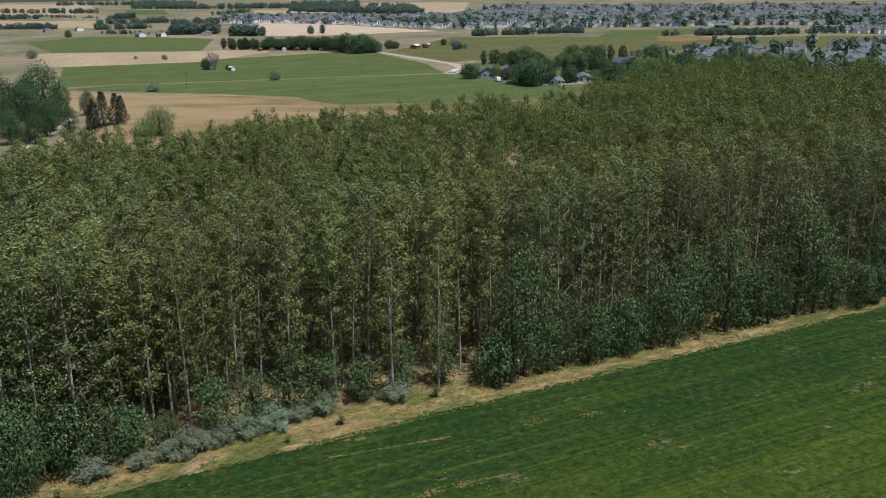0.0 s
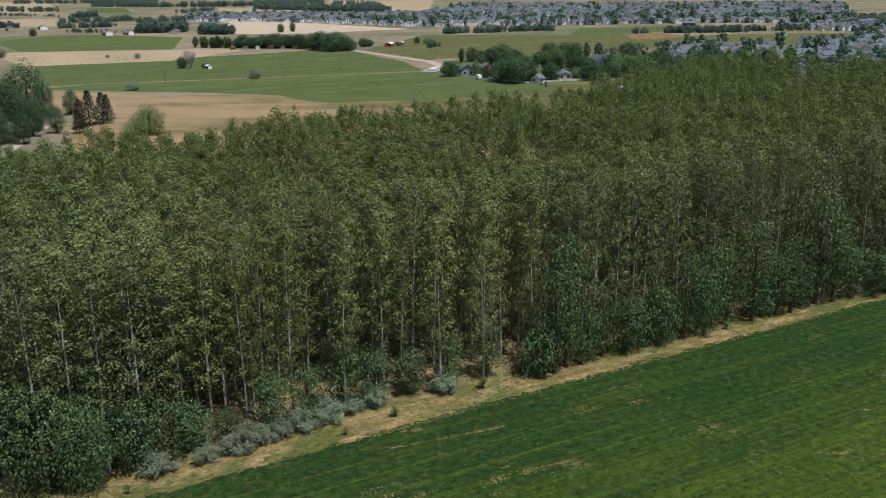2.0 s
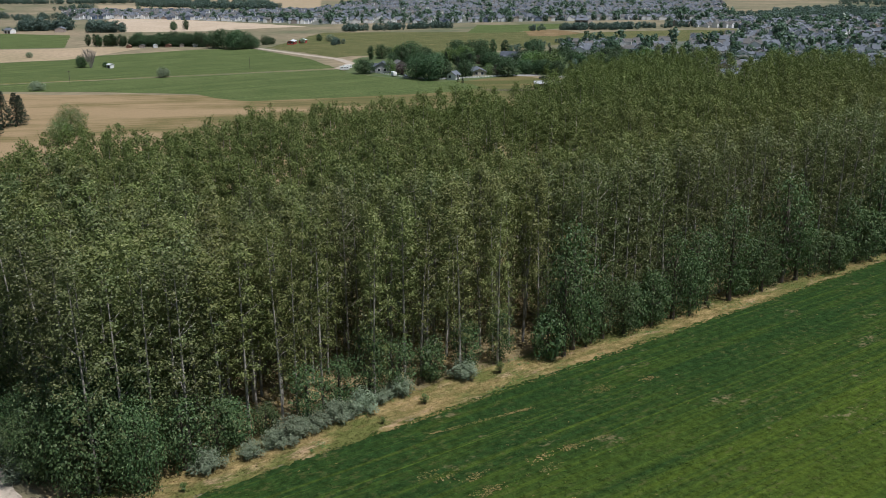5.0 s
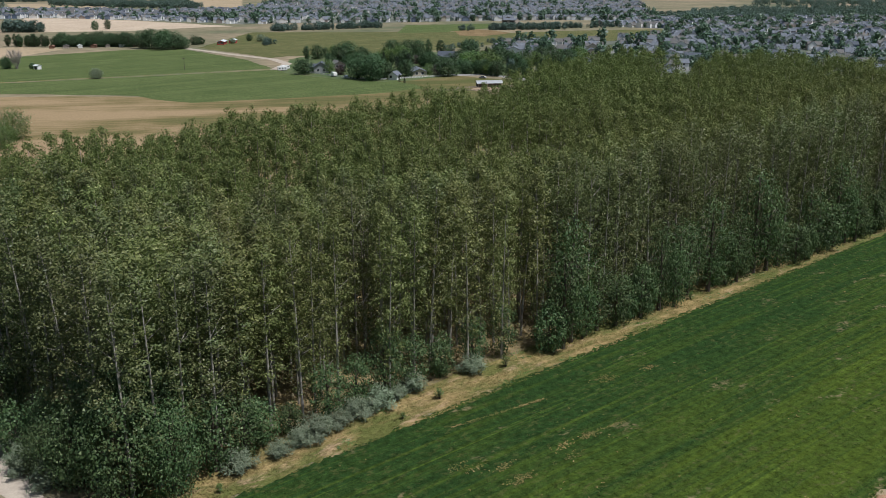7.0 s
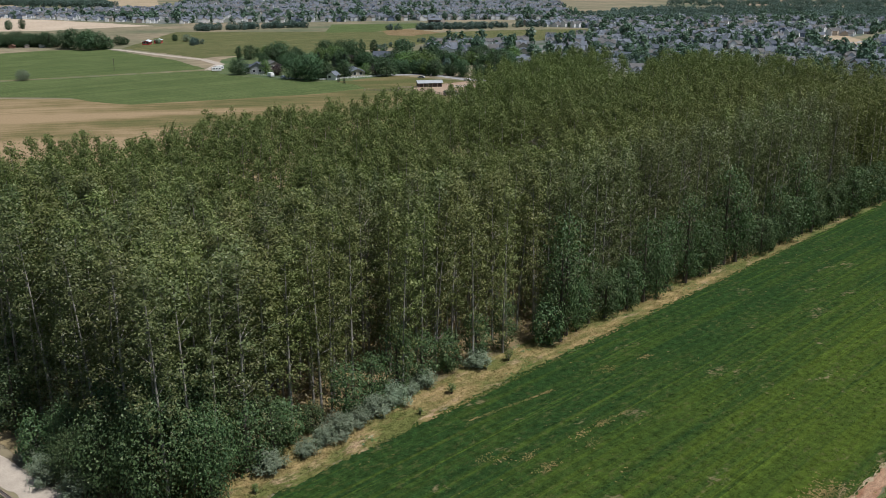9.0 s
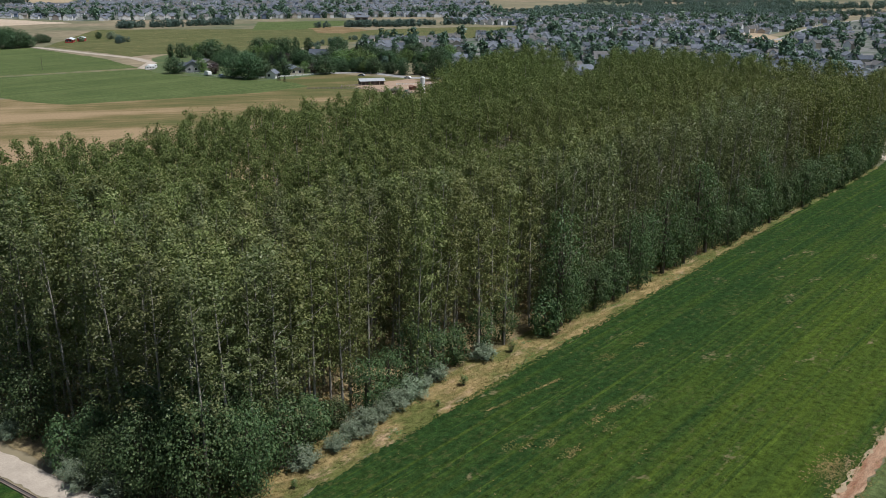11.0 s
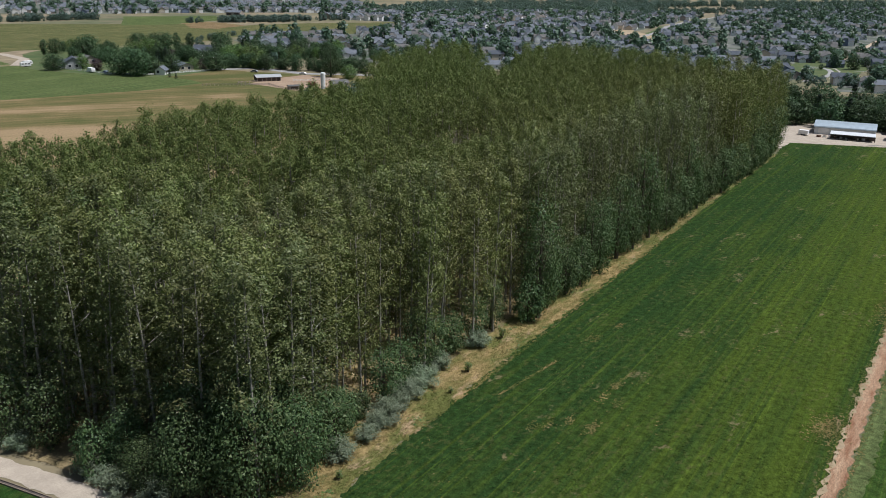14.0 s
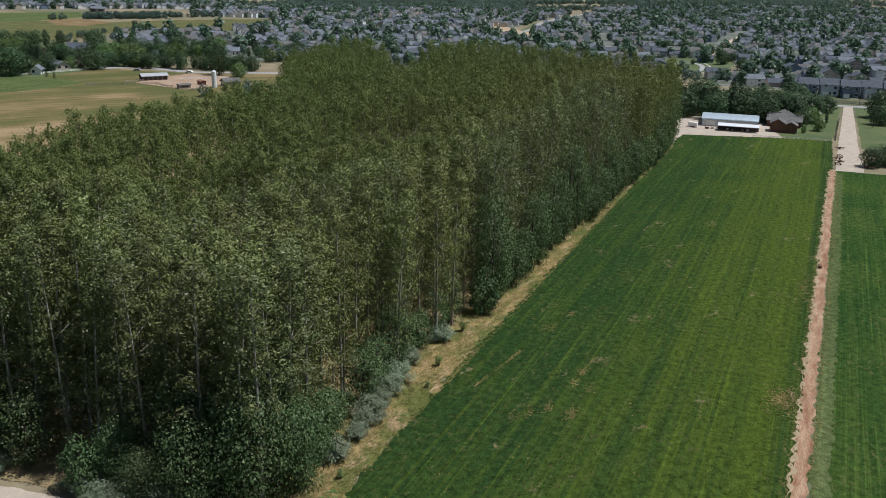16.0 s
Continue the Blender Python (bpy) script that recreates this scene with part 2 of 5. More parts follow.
def meadow_material():
    """Grazed and burnt-off meadow: olive turf and bleached tan ground in long streaks, barer towards its near end."""
    m, nt, b = shader("dry_meadow", 0.95, 0.04)
    p = where(nt)
    sep = nt.nodes.new("ShaderNodeSeparateXYZ")
    nt.links.new(p, sep.inputs[0])
    turn = nt.nodes.new("ShaderNodeVectorRotate")
    turn.rotation_type = "Z_AXIS"
    turn.inputs["Angle"].default_value = radians(33)
    nt.links.new(p, turn.inputs["Vector"])
    slim = nt.nodes.new("ShaderNodeVectorMath")
    slim.operation = "MULTIPLY"
    slim.inputs[1].default_value = (0.25, 1, 1)
    nt.links.new(turn.outputs[0], slim.inputs[0])
    wide = grain(nt, slim.outputs[0], 0.028, 5.0, 0.6)
    thin = grain(nt, slim.outputs[0], 0.22, 4.0, 0.65)
    bare = maths(nt, "ADD", span(nt, sep.outputs[0], 112 * UNIT, 158 * UNIT, 0.95, 0.3), maths(nt, "MULTIPLY", maths(nt, "SUBTRACT", wide, 0.5), 3.4))
    bare = maths(nt, "ADD", bare, maths(nt, "MULTIPLY", maths(nt, "SUBTRACT", thin, 0.5), 1.3))
    off = nt.nodes.new("ShaderNodeVectorMath")
    off.operation = "DISTANCE"
    nt.links.new(where(nt, (1, 1.0, 0)), off.inputs[0])
    off.inputs[1].default_value = (203 * UNIT, 211 * UNIT, 0)
    bare = maths(nt, "ADD", bare, span(nt, off.outputs["Value"], 15, 5, 0, 0.5))
    c = blend(nt, span(nt, bare, 0.1, 0.6), (0.088, 0.094, 0.034), (0.165, 0.130, 0.060))
    c = blend(nt, span(nt, bare, 0.55, 1.05), c, (0.275, 0.20, 0.112))
    c = blend(nt, 1.0, c, blend(nt, span(nt, grain(nt, p, 1.2, 4.0, 0.7), 0.3, 0.7), (0.75,) * 3, (1.25,) * 3), "MULTIPLY")
    nt.links.new(c, b.inputs["Base Color"])
    relief(nt, b, grain(nt, p, 2.0, 4.0, 0.7), 0.7, 0.3)
    return m


MEADOW = meadow_material()
SAND = mottled("cleared_soil", (0.45, 0.36, 0.26), (0.38, 0.30, 0.21), 0.02, 0.95)
TAN = mottled("tan_grassland", (0.35, 0.265, 0.17), (0.27, 0.215, 0.125), 0.02, 0.95)
LAWN = mottled("lawn", (0.055, 0.088, 0.028), (0.095, 0.11, 0.04), 0.1, 0.9, (1, 1, 1), 0.4, 3.0)
TOWN_GROUND = mottled("garden_plots", (0.045, 0.066, 0.034), (0.17, 0.168, 0.152), 0.05, 0.95)
PEN = mottled("trodden_earth", (0.34, 0.25, 0.17), (0.26, 0.18, 0.12), 0.1, 0.95)


def paint(name, colour, rough=0.6, metal=0.0, wear=0.12):
    return mottled(name, colour, tuple(c * (1 - wear) for c in colour), 0.5, rough, (1, 1, 1), 0, 8, 0.06, metal)


WHITE = paint("white_paint", (0.78, 0.77, 0.74))
CREAM = paint("cream_siding", (0.55, 0.48, 0.38))
TAUPE = paint("taupe_siding", (0.34, 0.29, 0.25))
BLUE = paint("blue_grey_siding", (0.16, 0.20, 0.27))
PALE_BLUE = paint("pale_blue_siding", (0.50, 0.56, 0.62))
GREY = paint("grey_siding", (0.33, 0.33, 0.33))
BROWN_WOOD = mottled("brown_boards", (0.17, 0.085, 0.055), (0.11, 0.055, 0.038), 0.8, 0.8, (1, 1, 0.2))
RED = paint("red_boards", (0.42, 0.055, 0.05))
GLASS = paint("window_glass", (0.03, 0.035, 0.045), 0.08)
STEEL = paint("galvanised_roof", (0.48, 0.56, 0.60), 0.35, 0.35)
STABLE_ROOF = paint("dull_metal_roof", (0.40, 0.41, 0.41), 0.5, 0.2)
STEEL_WALL = paint("pale_metal_wall", (0.62, 0.64, 0.64), 0.5)
DARK_WOOD = mottled("weathered_boards", (0.10, 0.08, 0.07), (0.06, 0.05, 0.045), 0.7, 0.9)
RAIL_WOOD = mottled("grey_rails", (0.36, 0.30, 0.25), (0.25, 0.21, 0.17), 0.7, 0.9)
RUST = paint("rusty_metal", (0.20, 0.11, 0.075), 0.8)
ROOF_GREY = mottled("grey_shingles", (0.146, 0.160, 0.180), (0.112, 0.124, 0.142), 0.5, 0.9, (1, 1, 1), 0.3, 6.0, 0.2)
ROOF_DARK = mottled("charcoal_shingles", (0.078, 0.089, 0.106), (0.058, 0.068, 0.082), 0.5, 0.9, (1, 1, 1), 0.3, 6.0, 0.2)
ROOF_BROWN = mottled("brown_shingles", (0.132, 0.128, 0.120), (0.098, 0.095, 0.090), 0.5, 0.9, (1, 1, 1), 0.3, 6.0, 0.2)
RUBBER = paint("black_rubber", (0.02, 0.02, 0.02), 0.8)


def lay(x, y):
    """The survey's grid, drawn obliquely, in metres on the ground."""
    w = 1 -0.000531 * x -0.0000709 * y
    return (1.19018 * x -0.10509 * y -5.865) / w, (0.01846 * x +1.17675 * y -0.333) / w


# ---- builders ----
def mesh_of(name, verts, faces, mats, index=None):
    me = bpy.data.meshes.new(name)
    me.from_pydata([tuple(v) for v in verts], [], [tuple(f) for f in faces])
    for m in mats:
        me.materials.append(m)
    if index is not None:
        me.polygons.foreach_set("material_index", np.asarray(index, np.int32))
    me.update()
    return me


def fast_mesh(name, verts, tris, mats, index):
    """Triangles alone, from arrays."""
    me = bpy.data.meshes.new(name)
    n = len(tris)
    me.vertices.add(len(verts))
    me.vertices.foreach_set("co", np.ascontiguousarray(verts, np.float32).ravel())
    me.loops.add(3 * n)
    me.loops.foreach_set("vertex_index", np.ascontiguousarray(tris, np.int32).ravel())
    me.polygons.add(n)
    me.polygons.foreach_set("loop_start", np.arange(n, dtype=np.int32) * 3)
    for m in mats:
        me.materials.append(m)
    me.polygons.foreach_set("material_index", np.ascontiguousarray(index, np.int32))
    me.update(calc_edges=True)
    me.validate()
    return me


def solid(*pieces):
    """Joins (verts, faces) pieces."""
    vs, fs = [], []
    for v, f in pieces:
        k = len(vs)
        vs += [tuple(p) for p in v]
        fs += [tuple(i + k for i in q) for q in f]
    return vs, fs


def box(x0, y0, z0, x1, y1, z1):
    v = [(x0, y0, z0), (x1, y0, z0), (x1, y1, z0), (x0, y1, z0), (x0, y0, z1), (x1, y0, z1), (x1, y1, z1), (x0, y1, z1)]
    return v, [(0, 3, 2, 1), (4, 5, 6, 7), (0, 1, 5, 4), (1, 2, 6, 5), (2, 3, 7, 6), (3, 0, 4, 7)]


def extrude_y(profile, y0, y1):
    """A closed outline in x, z drawn out along y."""
    n = len(profile)
    v = [(x, y0, z) for x, z in profile] + [(x, y1, z) for x, z in profile]
    f = [tuple(range(n)), tuple(range(2 * n - 1, n - 1, -1))]
    f += [(i + n, (i + 1) % n + n, (i + 1) % n, i) for i in range(n)]
    return v, f


def tube(p, q, r0, r1, n=6):
    p, q = Vector(p), Vector(q)
    turn = (q - p).to_track_quat("Z", "Y")
    v = []
    for c, r in ((p, r0), (q, r1)):
        for i in range(n):
            a = 2 * math.pi * i / n
            v.append(tuple(c + turn @ Vector((r * math.cos(a), r * math.sin(a), 0))))
    f = [(i, (i + 1) % n, (i + 1) % n + n, i + n) for i in range(n)]
    return v, f + [tuple(range(n - 1, -1, -1)), tuple(range(n, 2 * n))]


def part(name, geo, mat, parent=None, label="", m=None):
    ob = new(name, mesh_of(name, geo[0], geo[1], [mat]) if isinstance(geo, tuple) else geo)
    if parent:
        ob.parent = parent
    if m is not None:
        ob.matrix_basis = m
    return tagged(ob, label)


def plan(m, grow=1.0):
    """A pose given in the plan's units, in metres."""
    return Matrix.LocRotScale((*lay(m.translation.x, m.translation.y), m.translation.z), m.to_quaternion(), (grow,) * 3)


def thing(name, m, label, category, group="", grow=1.0):
    e = new(name)
    e.empty_display_size = 0.5
    e.matrix_basis = plan(m, grow)
    return tagged(e, label, category, group)


def sheet(name, outline, z, mat, jag=0.0, step=3.0, label="", seed=1):
    """A flat piece of ground with an uneven edge."""
    rng = random.Random(seed)
    pts = []
    outline = [lay(x, y) for x, y in outline]
    jag, step = jag * UNIT, step * UNIT
    for (x0, y0), (x1, y1) in zip(outline, outline[1:] + outline[:1]):
        n = max(1, int(math.hypot(x1 - x0, y1 - y0) / step)) if jag else 1
        for i in range(n):
            t = i / n
            pts.append((x0 + (x1 - x0) * t + rng.uniform(-jag, jag), y0 + (y1 - y0) * t + rng.uniform(-jag, jag), z))
    ob = new(name, mesh_of(name, pts, [tuple(range(len(pts)))], [mat]))
    if ob.data.polygons[0].normal.z < 0:
        ob.data.flip_normals()
    return tagged(ob, label, kind="structure")


def ribbon(name, line, width, z, mat, label="", jag=0.0, seed=2):
    """A road or path along a line of points."""
    rng = random.Random(seed)
    fine = []
    line = [lay(x, y) for x, y in line]
    width, jag = width * UNIT, jag * UNIT
    for (x0, y0), (x1, y1) in zip(line, line[1:]):
        n = max(1, int(math.hypot(x1 - x0, y1 - y0) / 0.9)) if jag else 4
        fine += [(x0 + (x1 - x0) * i / n, y0 + (y1 - y0) * i / n) for i in range(n)]
    fine.append(line[-1])
    vs = []
    for i, (x, y) in enumerate(fine):
        ax, ay = fine[max(0, i - 1)]
        bx, by = fine[min(len(fine) - 1, i + 1)]
        d = math.hypot(bx - ax, by - ay)
        nx, ny = -(by - ay) / d, (bx - ax) / d
        for s in (1, -1):
            w = s * width / 2 + rng.uniform(-jag, jag)
            vs.append((x + nx * w, y + ny * w, z))
    fs = [(2 * i, 2 * i + 1, 2 * i + 3, 2 * i + 2) for i in range(len(fine) - 1)]
    ob = new(name, mesh_of(name, vs, fs, [mat]))
    return tagged(ob, label, kind="structure")


# ---- trees as arrays of triangles: (verts, tris) ----
def leaves(rng, centres, size, spread, up=0.6, quad=True, wide=0.55, out=None, facing=1.0):
    """Diamond leaves, or triangles, scattered round the centres; out: the way each looks out of its crown."""
    n = len(centres)
    c = centres + rng.normal(0, 1, (n, 3)) * spread
    nrm = rng.normal(0, 1, (n, 3)) * 0.75
    nrm[:, 2] = np.abs(nrm[:, 2]) + up
    if out is not None:
        nrm += out * facing
    nrm /= np.linalg.norm(nrm, axis=1)[:, None]
    a = np.cross(nrm, rng.normal(0, 1, (n, 3)))
    a /= np.linalg.norm(a, axis=1)[:, None]
    b = np.cross(nrm, a)
    s = (size * rng.uniform(0.6, 1.35, n))[:, None] * 0.5
    if quad:
        fold = nrm * s * rng.uniform(-0.3, 0.3, (n, 1))
        v = np.stack([c - a * s, c + b * s * wide + fold, c + a * s, c - b * s * wide + fold], 1).reshape(-1, 3)
        k = np.arange(n)[:, None] * 4
        t = np.concatenate([k + [0, 1, 2], k + [0, 2, 3]], 1).reshape(-1, 3)
    else:
        v = np.stack([c - a * s, c + a * s * 0.75 + b * s * 0.8, c + a * s * 0.6 - b * s * 0.85], 1).reshape(-1, 3)
        t = np.arange(3 * n).reshape(-1, 3)
    return v, t


def stem(points, radii, n=6, limbs=()):
    """A tapered stem through the points, with tapering limbs grown out of it: (height, tip) pairs."""
    points = np.asarray(points, float)
    w = np.arange(n) * 2 * np.pi / n
    ring = np.stack([np.cos(w), np.sin(w), 0 * w], 1)
    v = [p + ring * r for p, r in zip(points, radii)]
    i = np.arange(n)
    j = (i + 1) % n
    t = []
    for k in range(len(points) - 1):
        t += [np.stack([i, j, j + n], 1) + k * n, np.stack([i, j + n, i + n], 1) + k * n]
    count, tips, extra = n * len(points), [], []
    for z, tip in limbs:
        k = int(np.clip(np.searchsorted(points[:, 2], z), 1, len(points) - 2))
        a = int(round(math.atan2(tip[1] - points[k][1], tip[0] - points[k][0]) / (2 * math.pi) * n)) % n
        p = k * n + a
        foot = points[k] + ring[a] * radii[k]
        side = np.array([-ring[a][1], ring[a][0], 0]) * 0.05
        tips += [foot + side - (0, 0, 0.04), foot - side - (0, 0, 0.09), np.asarray(tip, float)]
        extra += [(p, count, count + 2), (count, count + 1, count + 2), (count + 1, p, count + 2)]
        count += 3
    v = np.concatenate(v + ([np.array(tips)] if tips else []))
    return v, np.concatenate(t + ([np.array(extra)] if extra else []))


def stack(pieces):
    vs, ts, k = [], [], 0
    for v, t in pieces:
        vs.append(v)
        ts.append(t + k)
        k += len(v)
    return np.concatenate(vs), np.concatenate(ts)


def sprays(rng, c, size, out, loose=0.6):
    """Single leaves as triangles, turned roughly outwards and up."""
    n = len(c)
    nrm = rng.normal(0, loose, (n, 3)) + out
    nrm /= np.linalg.norm(nrm, axis=1)[:, None]
    a = np.cross(nrm, rng.normal(0, 1, (n, 3)))
    a /= np.linalg.norm(a, axis=1)[:, None]
    b = np.cross(nrm, a)
    s = (size * rng.uniform(0.6, 1.4, n))[:, None] * 0.5
    v = np.stack([c - a * s * 0.9 - b * s * 0.3, c + a * s * 1.1, c - a * s * 0.1 + b * s * 0.85], 1).reshape(-1, 3)
    return v, np.arange(3 * n).reshape(-1, 3)


def poplar(seed, n_leaf, size, limbs=12, sides=6, bare=0.27, H=24.0, wide=2.0, boughs=46, lower=0.35, knot=0.34):
    """A plantation poplar: straight pale stem, steep boughs, leaves in loose clumps along them. Returns (trunk, crown)."""
    rng = np.random.default_rng(seed)
    lean = rng.normal(0, 0.3, 2)
    def axis(z):
        k = 2 * max(0.0, z / H) ** 1.5
        return np.array([lean[0] * k, lean[1] * k, z])
    steps = 14 if sides > 4 else 5
    hs = [H * 0.96 * i / steps for i in range(steps + 1)]
    rs = [0.15 * (1 - i / steps) ** 0.8 + 0.015 for i in range(steps + 1)]
    arms, clumps, weight = [], [], []
    for i in range(boughs):
        f = (i + rng.uniform(0.1, 0.9)) / boughs
        z = H * (bare + (0.97 - bare) * f)
        r = wide * max(0.0, math.sin(math.pi * (0.16 + 0.76 * f))) ** 0.75 * rng.uniform(0.55, 1.15)
        a = i * 2.4 + rng.uniform(-0.5, 0.5)
        side = np.array([math.cos(a), math.sin(a), 0])
        tip = axis(z) + side * r
        root = axis(z - 0.5 - 0.9 * r)
        if i % 3 == 0 and len(arms) < limbs:
            arms.append((max(0.05 * H, root[2]), tip - side * 0.2))
        for t in (0.62, 0.98):
            clumps.append(root + (tip - root) * (t + rng.uniform(-0.1, 0.1)) + rng.normal(0, 0.12, 3))
            weight.append((lower + (1 - lower) * min(1.0, f * 1.6)) * (0.35 + r / wide + 0.5 * f) * (0.4 + t))
    for i in range(5):
        clumps.append(axis(H * (0.93 + 0.014 * i)) + rng.normal(0, 0.16, 3))
        weight.append(1.5)
    clumps, weight = np.array(clumps), np.array(weight) / sum(weight)
    k = rng.choice(len(clumps), n_leaf, p=weight)
    d = rng.normal(0, 1, (n_leaf, 3)) * (knot, knot, knot * 0.75)
    c = clumps[k] + d
    away = (c - np.array([axis(z) for z in c[:, 2]])) / wide
    away[:, 2] = np.maximum(0.0, (c[:, 2] / H - 0.72) * 2.6) + 0.3
    away = away * 0.8 + d * 1.5
    return stem([axis(h) for h in hs], rs, sides, arms), sprays(rng, c, size, away, 0.6)


def broadleaf(seed, n_leaf, size, H=9.0, R=4.0, low=0.2, lobes=14, quad=False, flat=1.0, plain=False):
    """A spreading tree: short trunk, forked limbs, leafy lobes with gaps."""
    rng = np.random.default_rng(seed)
    arms = []
    cs, rad = [], []
    for i in range(lobes):
        a = i * 2.4 + rng.uniform(-0.4, 0.4)
        u = 1 - 2 * (i + 0.5) / lobes
        ring = math.sqrt(1 - u * u) * R * 0.66 * rng.uniform(0.75, 1.12)
        c = np.array([math.cos(a) * ring, math.sin(a) * ring, H * (0.45 + 0.5 * low - (0.38 - 0.4 * low) * u * rng.uniform(0.85, 1.1))])
        arms.append((c[2] * 0.55, c))
        cs.append(c)
        rad.append(R * rng.uniform(0.30, 0.48))
    k = rng.integers(0, lobes, n_leaf)
    d = rng.normal(0, 1, (n_leaf, 3))
    d /= np.linalg.norm(d, axis=1)[:, None]
    d[:, 2] *= 0.8 * flat
    c = np.array(cs)[k] + d * (np.array(rad)[k] * rng.uniform(0.55, 1.08, n_leaf))[:, None]
    c[:, 2] = np.maximum(c[:, 2], 0.12)
    away = d + (c - (0, 0, 0.45 * H)) / R * 0.5
    zs = np.linspace(0, 0.8 * H, 6)
    if plain:
        return stem([(0, 0, 0), (0, 0, 0.6 * H)], (0.03 * H, 0.01), 3), leaves(rng, c, size, 0.06 * R, 0.3, quad, out=away, facing=1.6)
    return stem([(0, 0, z) for z in zs], [0.032 * H * (1 - 0.95 * z / (0.8 * H)) + 0.01 for z in zs], 5, arms), leaves(rng, c, size, 0.06 * R, 0.3, quad, out=away, facing=1.6)


def conifer(seed, n_leaf, size, H=12.0, R=2.6):
    rng = np.random.default_rng(seed)
    wood = stem([(0, 0, 0), (0, 0, H * 0.5), (0, 0, H * 0.97)], (0.18, 0.1, 0.02), 5)
    tiers = 16
    cs = []
    for i in range(tiers):
        f = i / tiers
        for j in range(6):
            a = j * 1.047 + i * 0.5 + rng.uniform(-0.3, 0.3)
            r = R * (1 - f) ** 0.8 * rng.uniform(0.7, 1.1) + 0.15
            z = H * (0.1 + 0.88 * f)
            cs.append((0, 0, z, math.cos(a) * r, math.sin(a) * r, z - 0.3 * r))
    cs = np.array(cs)
    k = rng.integers(0, len(cs), n_leaf)
    t = rng.uniform(0.2, 1.05, n_leaf)[:, None] ** 0.7
    c = cs[k, :3] + (cs[k, 3:] - cs[k, :3]) * t
    return wood, leaves(rng, c, size, 0.14, 0.4, False)


def shrub(seed, n_leaf, size, H=1.8, R=1.4):
    """A low many-stemmed bush, leafy to the ground."""
    rng = np.random.default_rng(seed)
    wood, tips = [], []
    for i in range(12):
        a, r = i * 2.4, R * math.sqrt((i + 0.5) / 12) * rng.uniform(0.7, 1.1)
        tip = np.array([math.cos(a) * r, math.sin(a) * r, H * (1 - 0.55 * (r / R) ** 2) * rng.uniform(0.8, 1.05)])
        wood.append((0.1, tip))
        tips.append(tip)
    tips = np.array(tips)
    k = rng.integers(0, 12, n_leaf)
    t = rng.uniform(0.15, 1.1, n_leaf)[:, None] ** 0.6
    c = tips[k] * t
    c[:, 2] = np.maximum(c[:, 2], 0.1)
    return stem([(0, 0, 0), (0, 0, 0.12), (0, 0, 0.25)], (0.09, 0.07, 0.02), 6, wood), leaves(rng, c, size, 0.14 * R, 0.2, True, 0.2, out=c / R)


def tree_mesh(name, geo, mat):
    return fast_mesh(name, geo[0], geo[1], [mat], np.zeros(len(geo[1])))


def tree_thing(name, kind, m, bark, leaf, label, category="tree", group="", crown="crown"):
    """kind: (trunk, crown) arrays."""
    e = thing(name, m, label, category, group)
    part("trunk", tree_mesh("trunk", kind[0], bark), None, e)
    part(crown, tree_mesh(crown, kind[1], leaf), None, e)
    return e


def crowd(name, kinds, places, mats, label):
    """Many trees as one mesh: places are rows of (x, y, turn, width, height, kind), in metres on the ground."""
    vs, ts, ix, k = [], [], [], 0
    for x, y, turn, sw, sh, kind in places:
        for slot, (v, t) in enumerate(kinds[int(kind)]):
            c, s = math.cos(turn) * sw * UNIT, math.sin(turn) * sw * UNIT
            w = np.empty_like(v)
            w[:, 0], w[:, 1], w[:, 2] = v[:, 0] * c - v[:, 1] * s + x, v[:, 0] * s + v[:, 1] * c + y, v[:, 2] * sh * UNIT
            vs.append(w)
            ts.append(t + k)
            ix.append(np.full(len(t), slot))
            k += len(v)
    ob = new(name, fast_mesh(name, np.concatenate(vs), np.concatenate(ts), mats, np.concatenate(ix)))
    return tagged(ob, label, "trees", kind="stuff")


# ---- ground and fields ----
def ground_sheet():
    n, size = 40, 10400.0
    vs = [(-size / 2 + 800 + size * i / n, -size / 2 + 1200 + size * j / n, 0) for j in range(n + 1) for i in range(n + 1)]
    fs = [(j * (n + 1) + i, j * (n + 1) + i + 1, (j + 1) * (n + 1) + i + 1, (j + 1) * (n + 1) + i) for j in range(n) for i in range(n)]
    return tagged(new("ground", mesh_of("ground", vs, fs, [GROUND])), "dry tan and olive plain reaching the horizon", kind="structure")


ground_sheet()
sheet("field_alfalfa", [(-190, -48), (182, -45.6), (223, -44.6), (221.5, -31), (219, -20), (215, -1.6), (195, -3.0), (120, -1.4), (76, -1.0), (40, -1.2), (20, -1.9), (0, -2.6), (-11, -8.4), (-60, -30), (-190, -30)], 0.03, CROP, 0.4, 0.7, "dark green alfalfa field with yellower drilled stripes")
sheet("field_mown", [(-190, -260), (181, -260), (181, -46.5), (-190, -49.5)], 0.025, CROP_2, 0.2, 3, "striped mown green field beside the dirt track")
sheet("verge_grass", [(-10, -4.2), (0, -2.6), (40, -1.6), (120, -2.2), (196, -3.2), (200, 6), (100, 6), (40, 6), (-6, 6)], 0.05, VERGE, 0.45, 0.8, "dry tan grass verge along the trees", 3)
sheet("wood_floor", [(-9, 4.5), (200, 4.5), (204, 20), (206, 60), (204, 112), (184, 112), (158, 94), (120, 75), (-9, 75)], 0.06, WOOD_FLOOR, 0.6, 2.5, "dry leaf litter floor under the poplars", 4)
ribbon("path_dirt", [(-190, -48.3), (-60, -46.6), (18, -46.05), (43, -45.9), (76, -45.9), (105, -45.8), (163, -45.7), (182, -45.6)], 1.6, 0.055, DIRT, "reddish dirt strip between two green fields", 0.3)
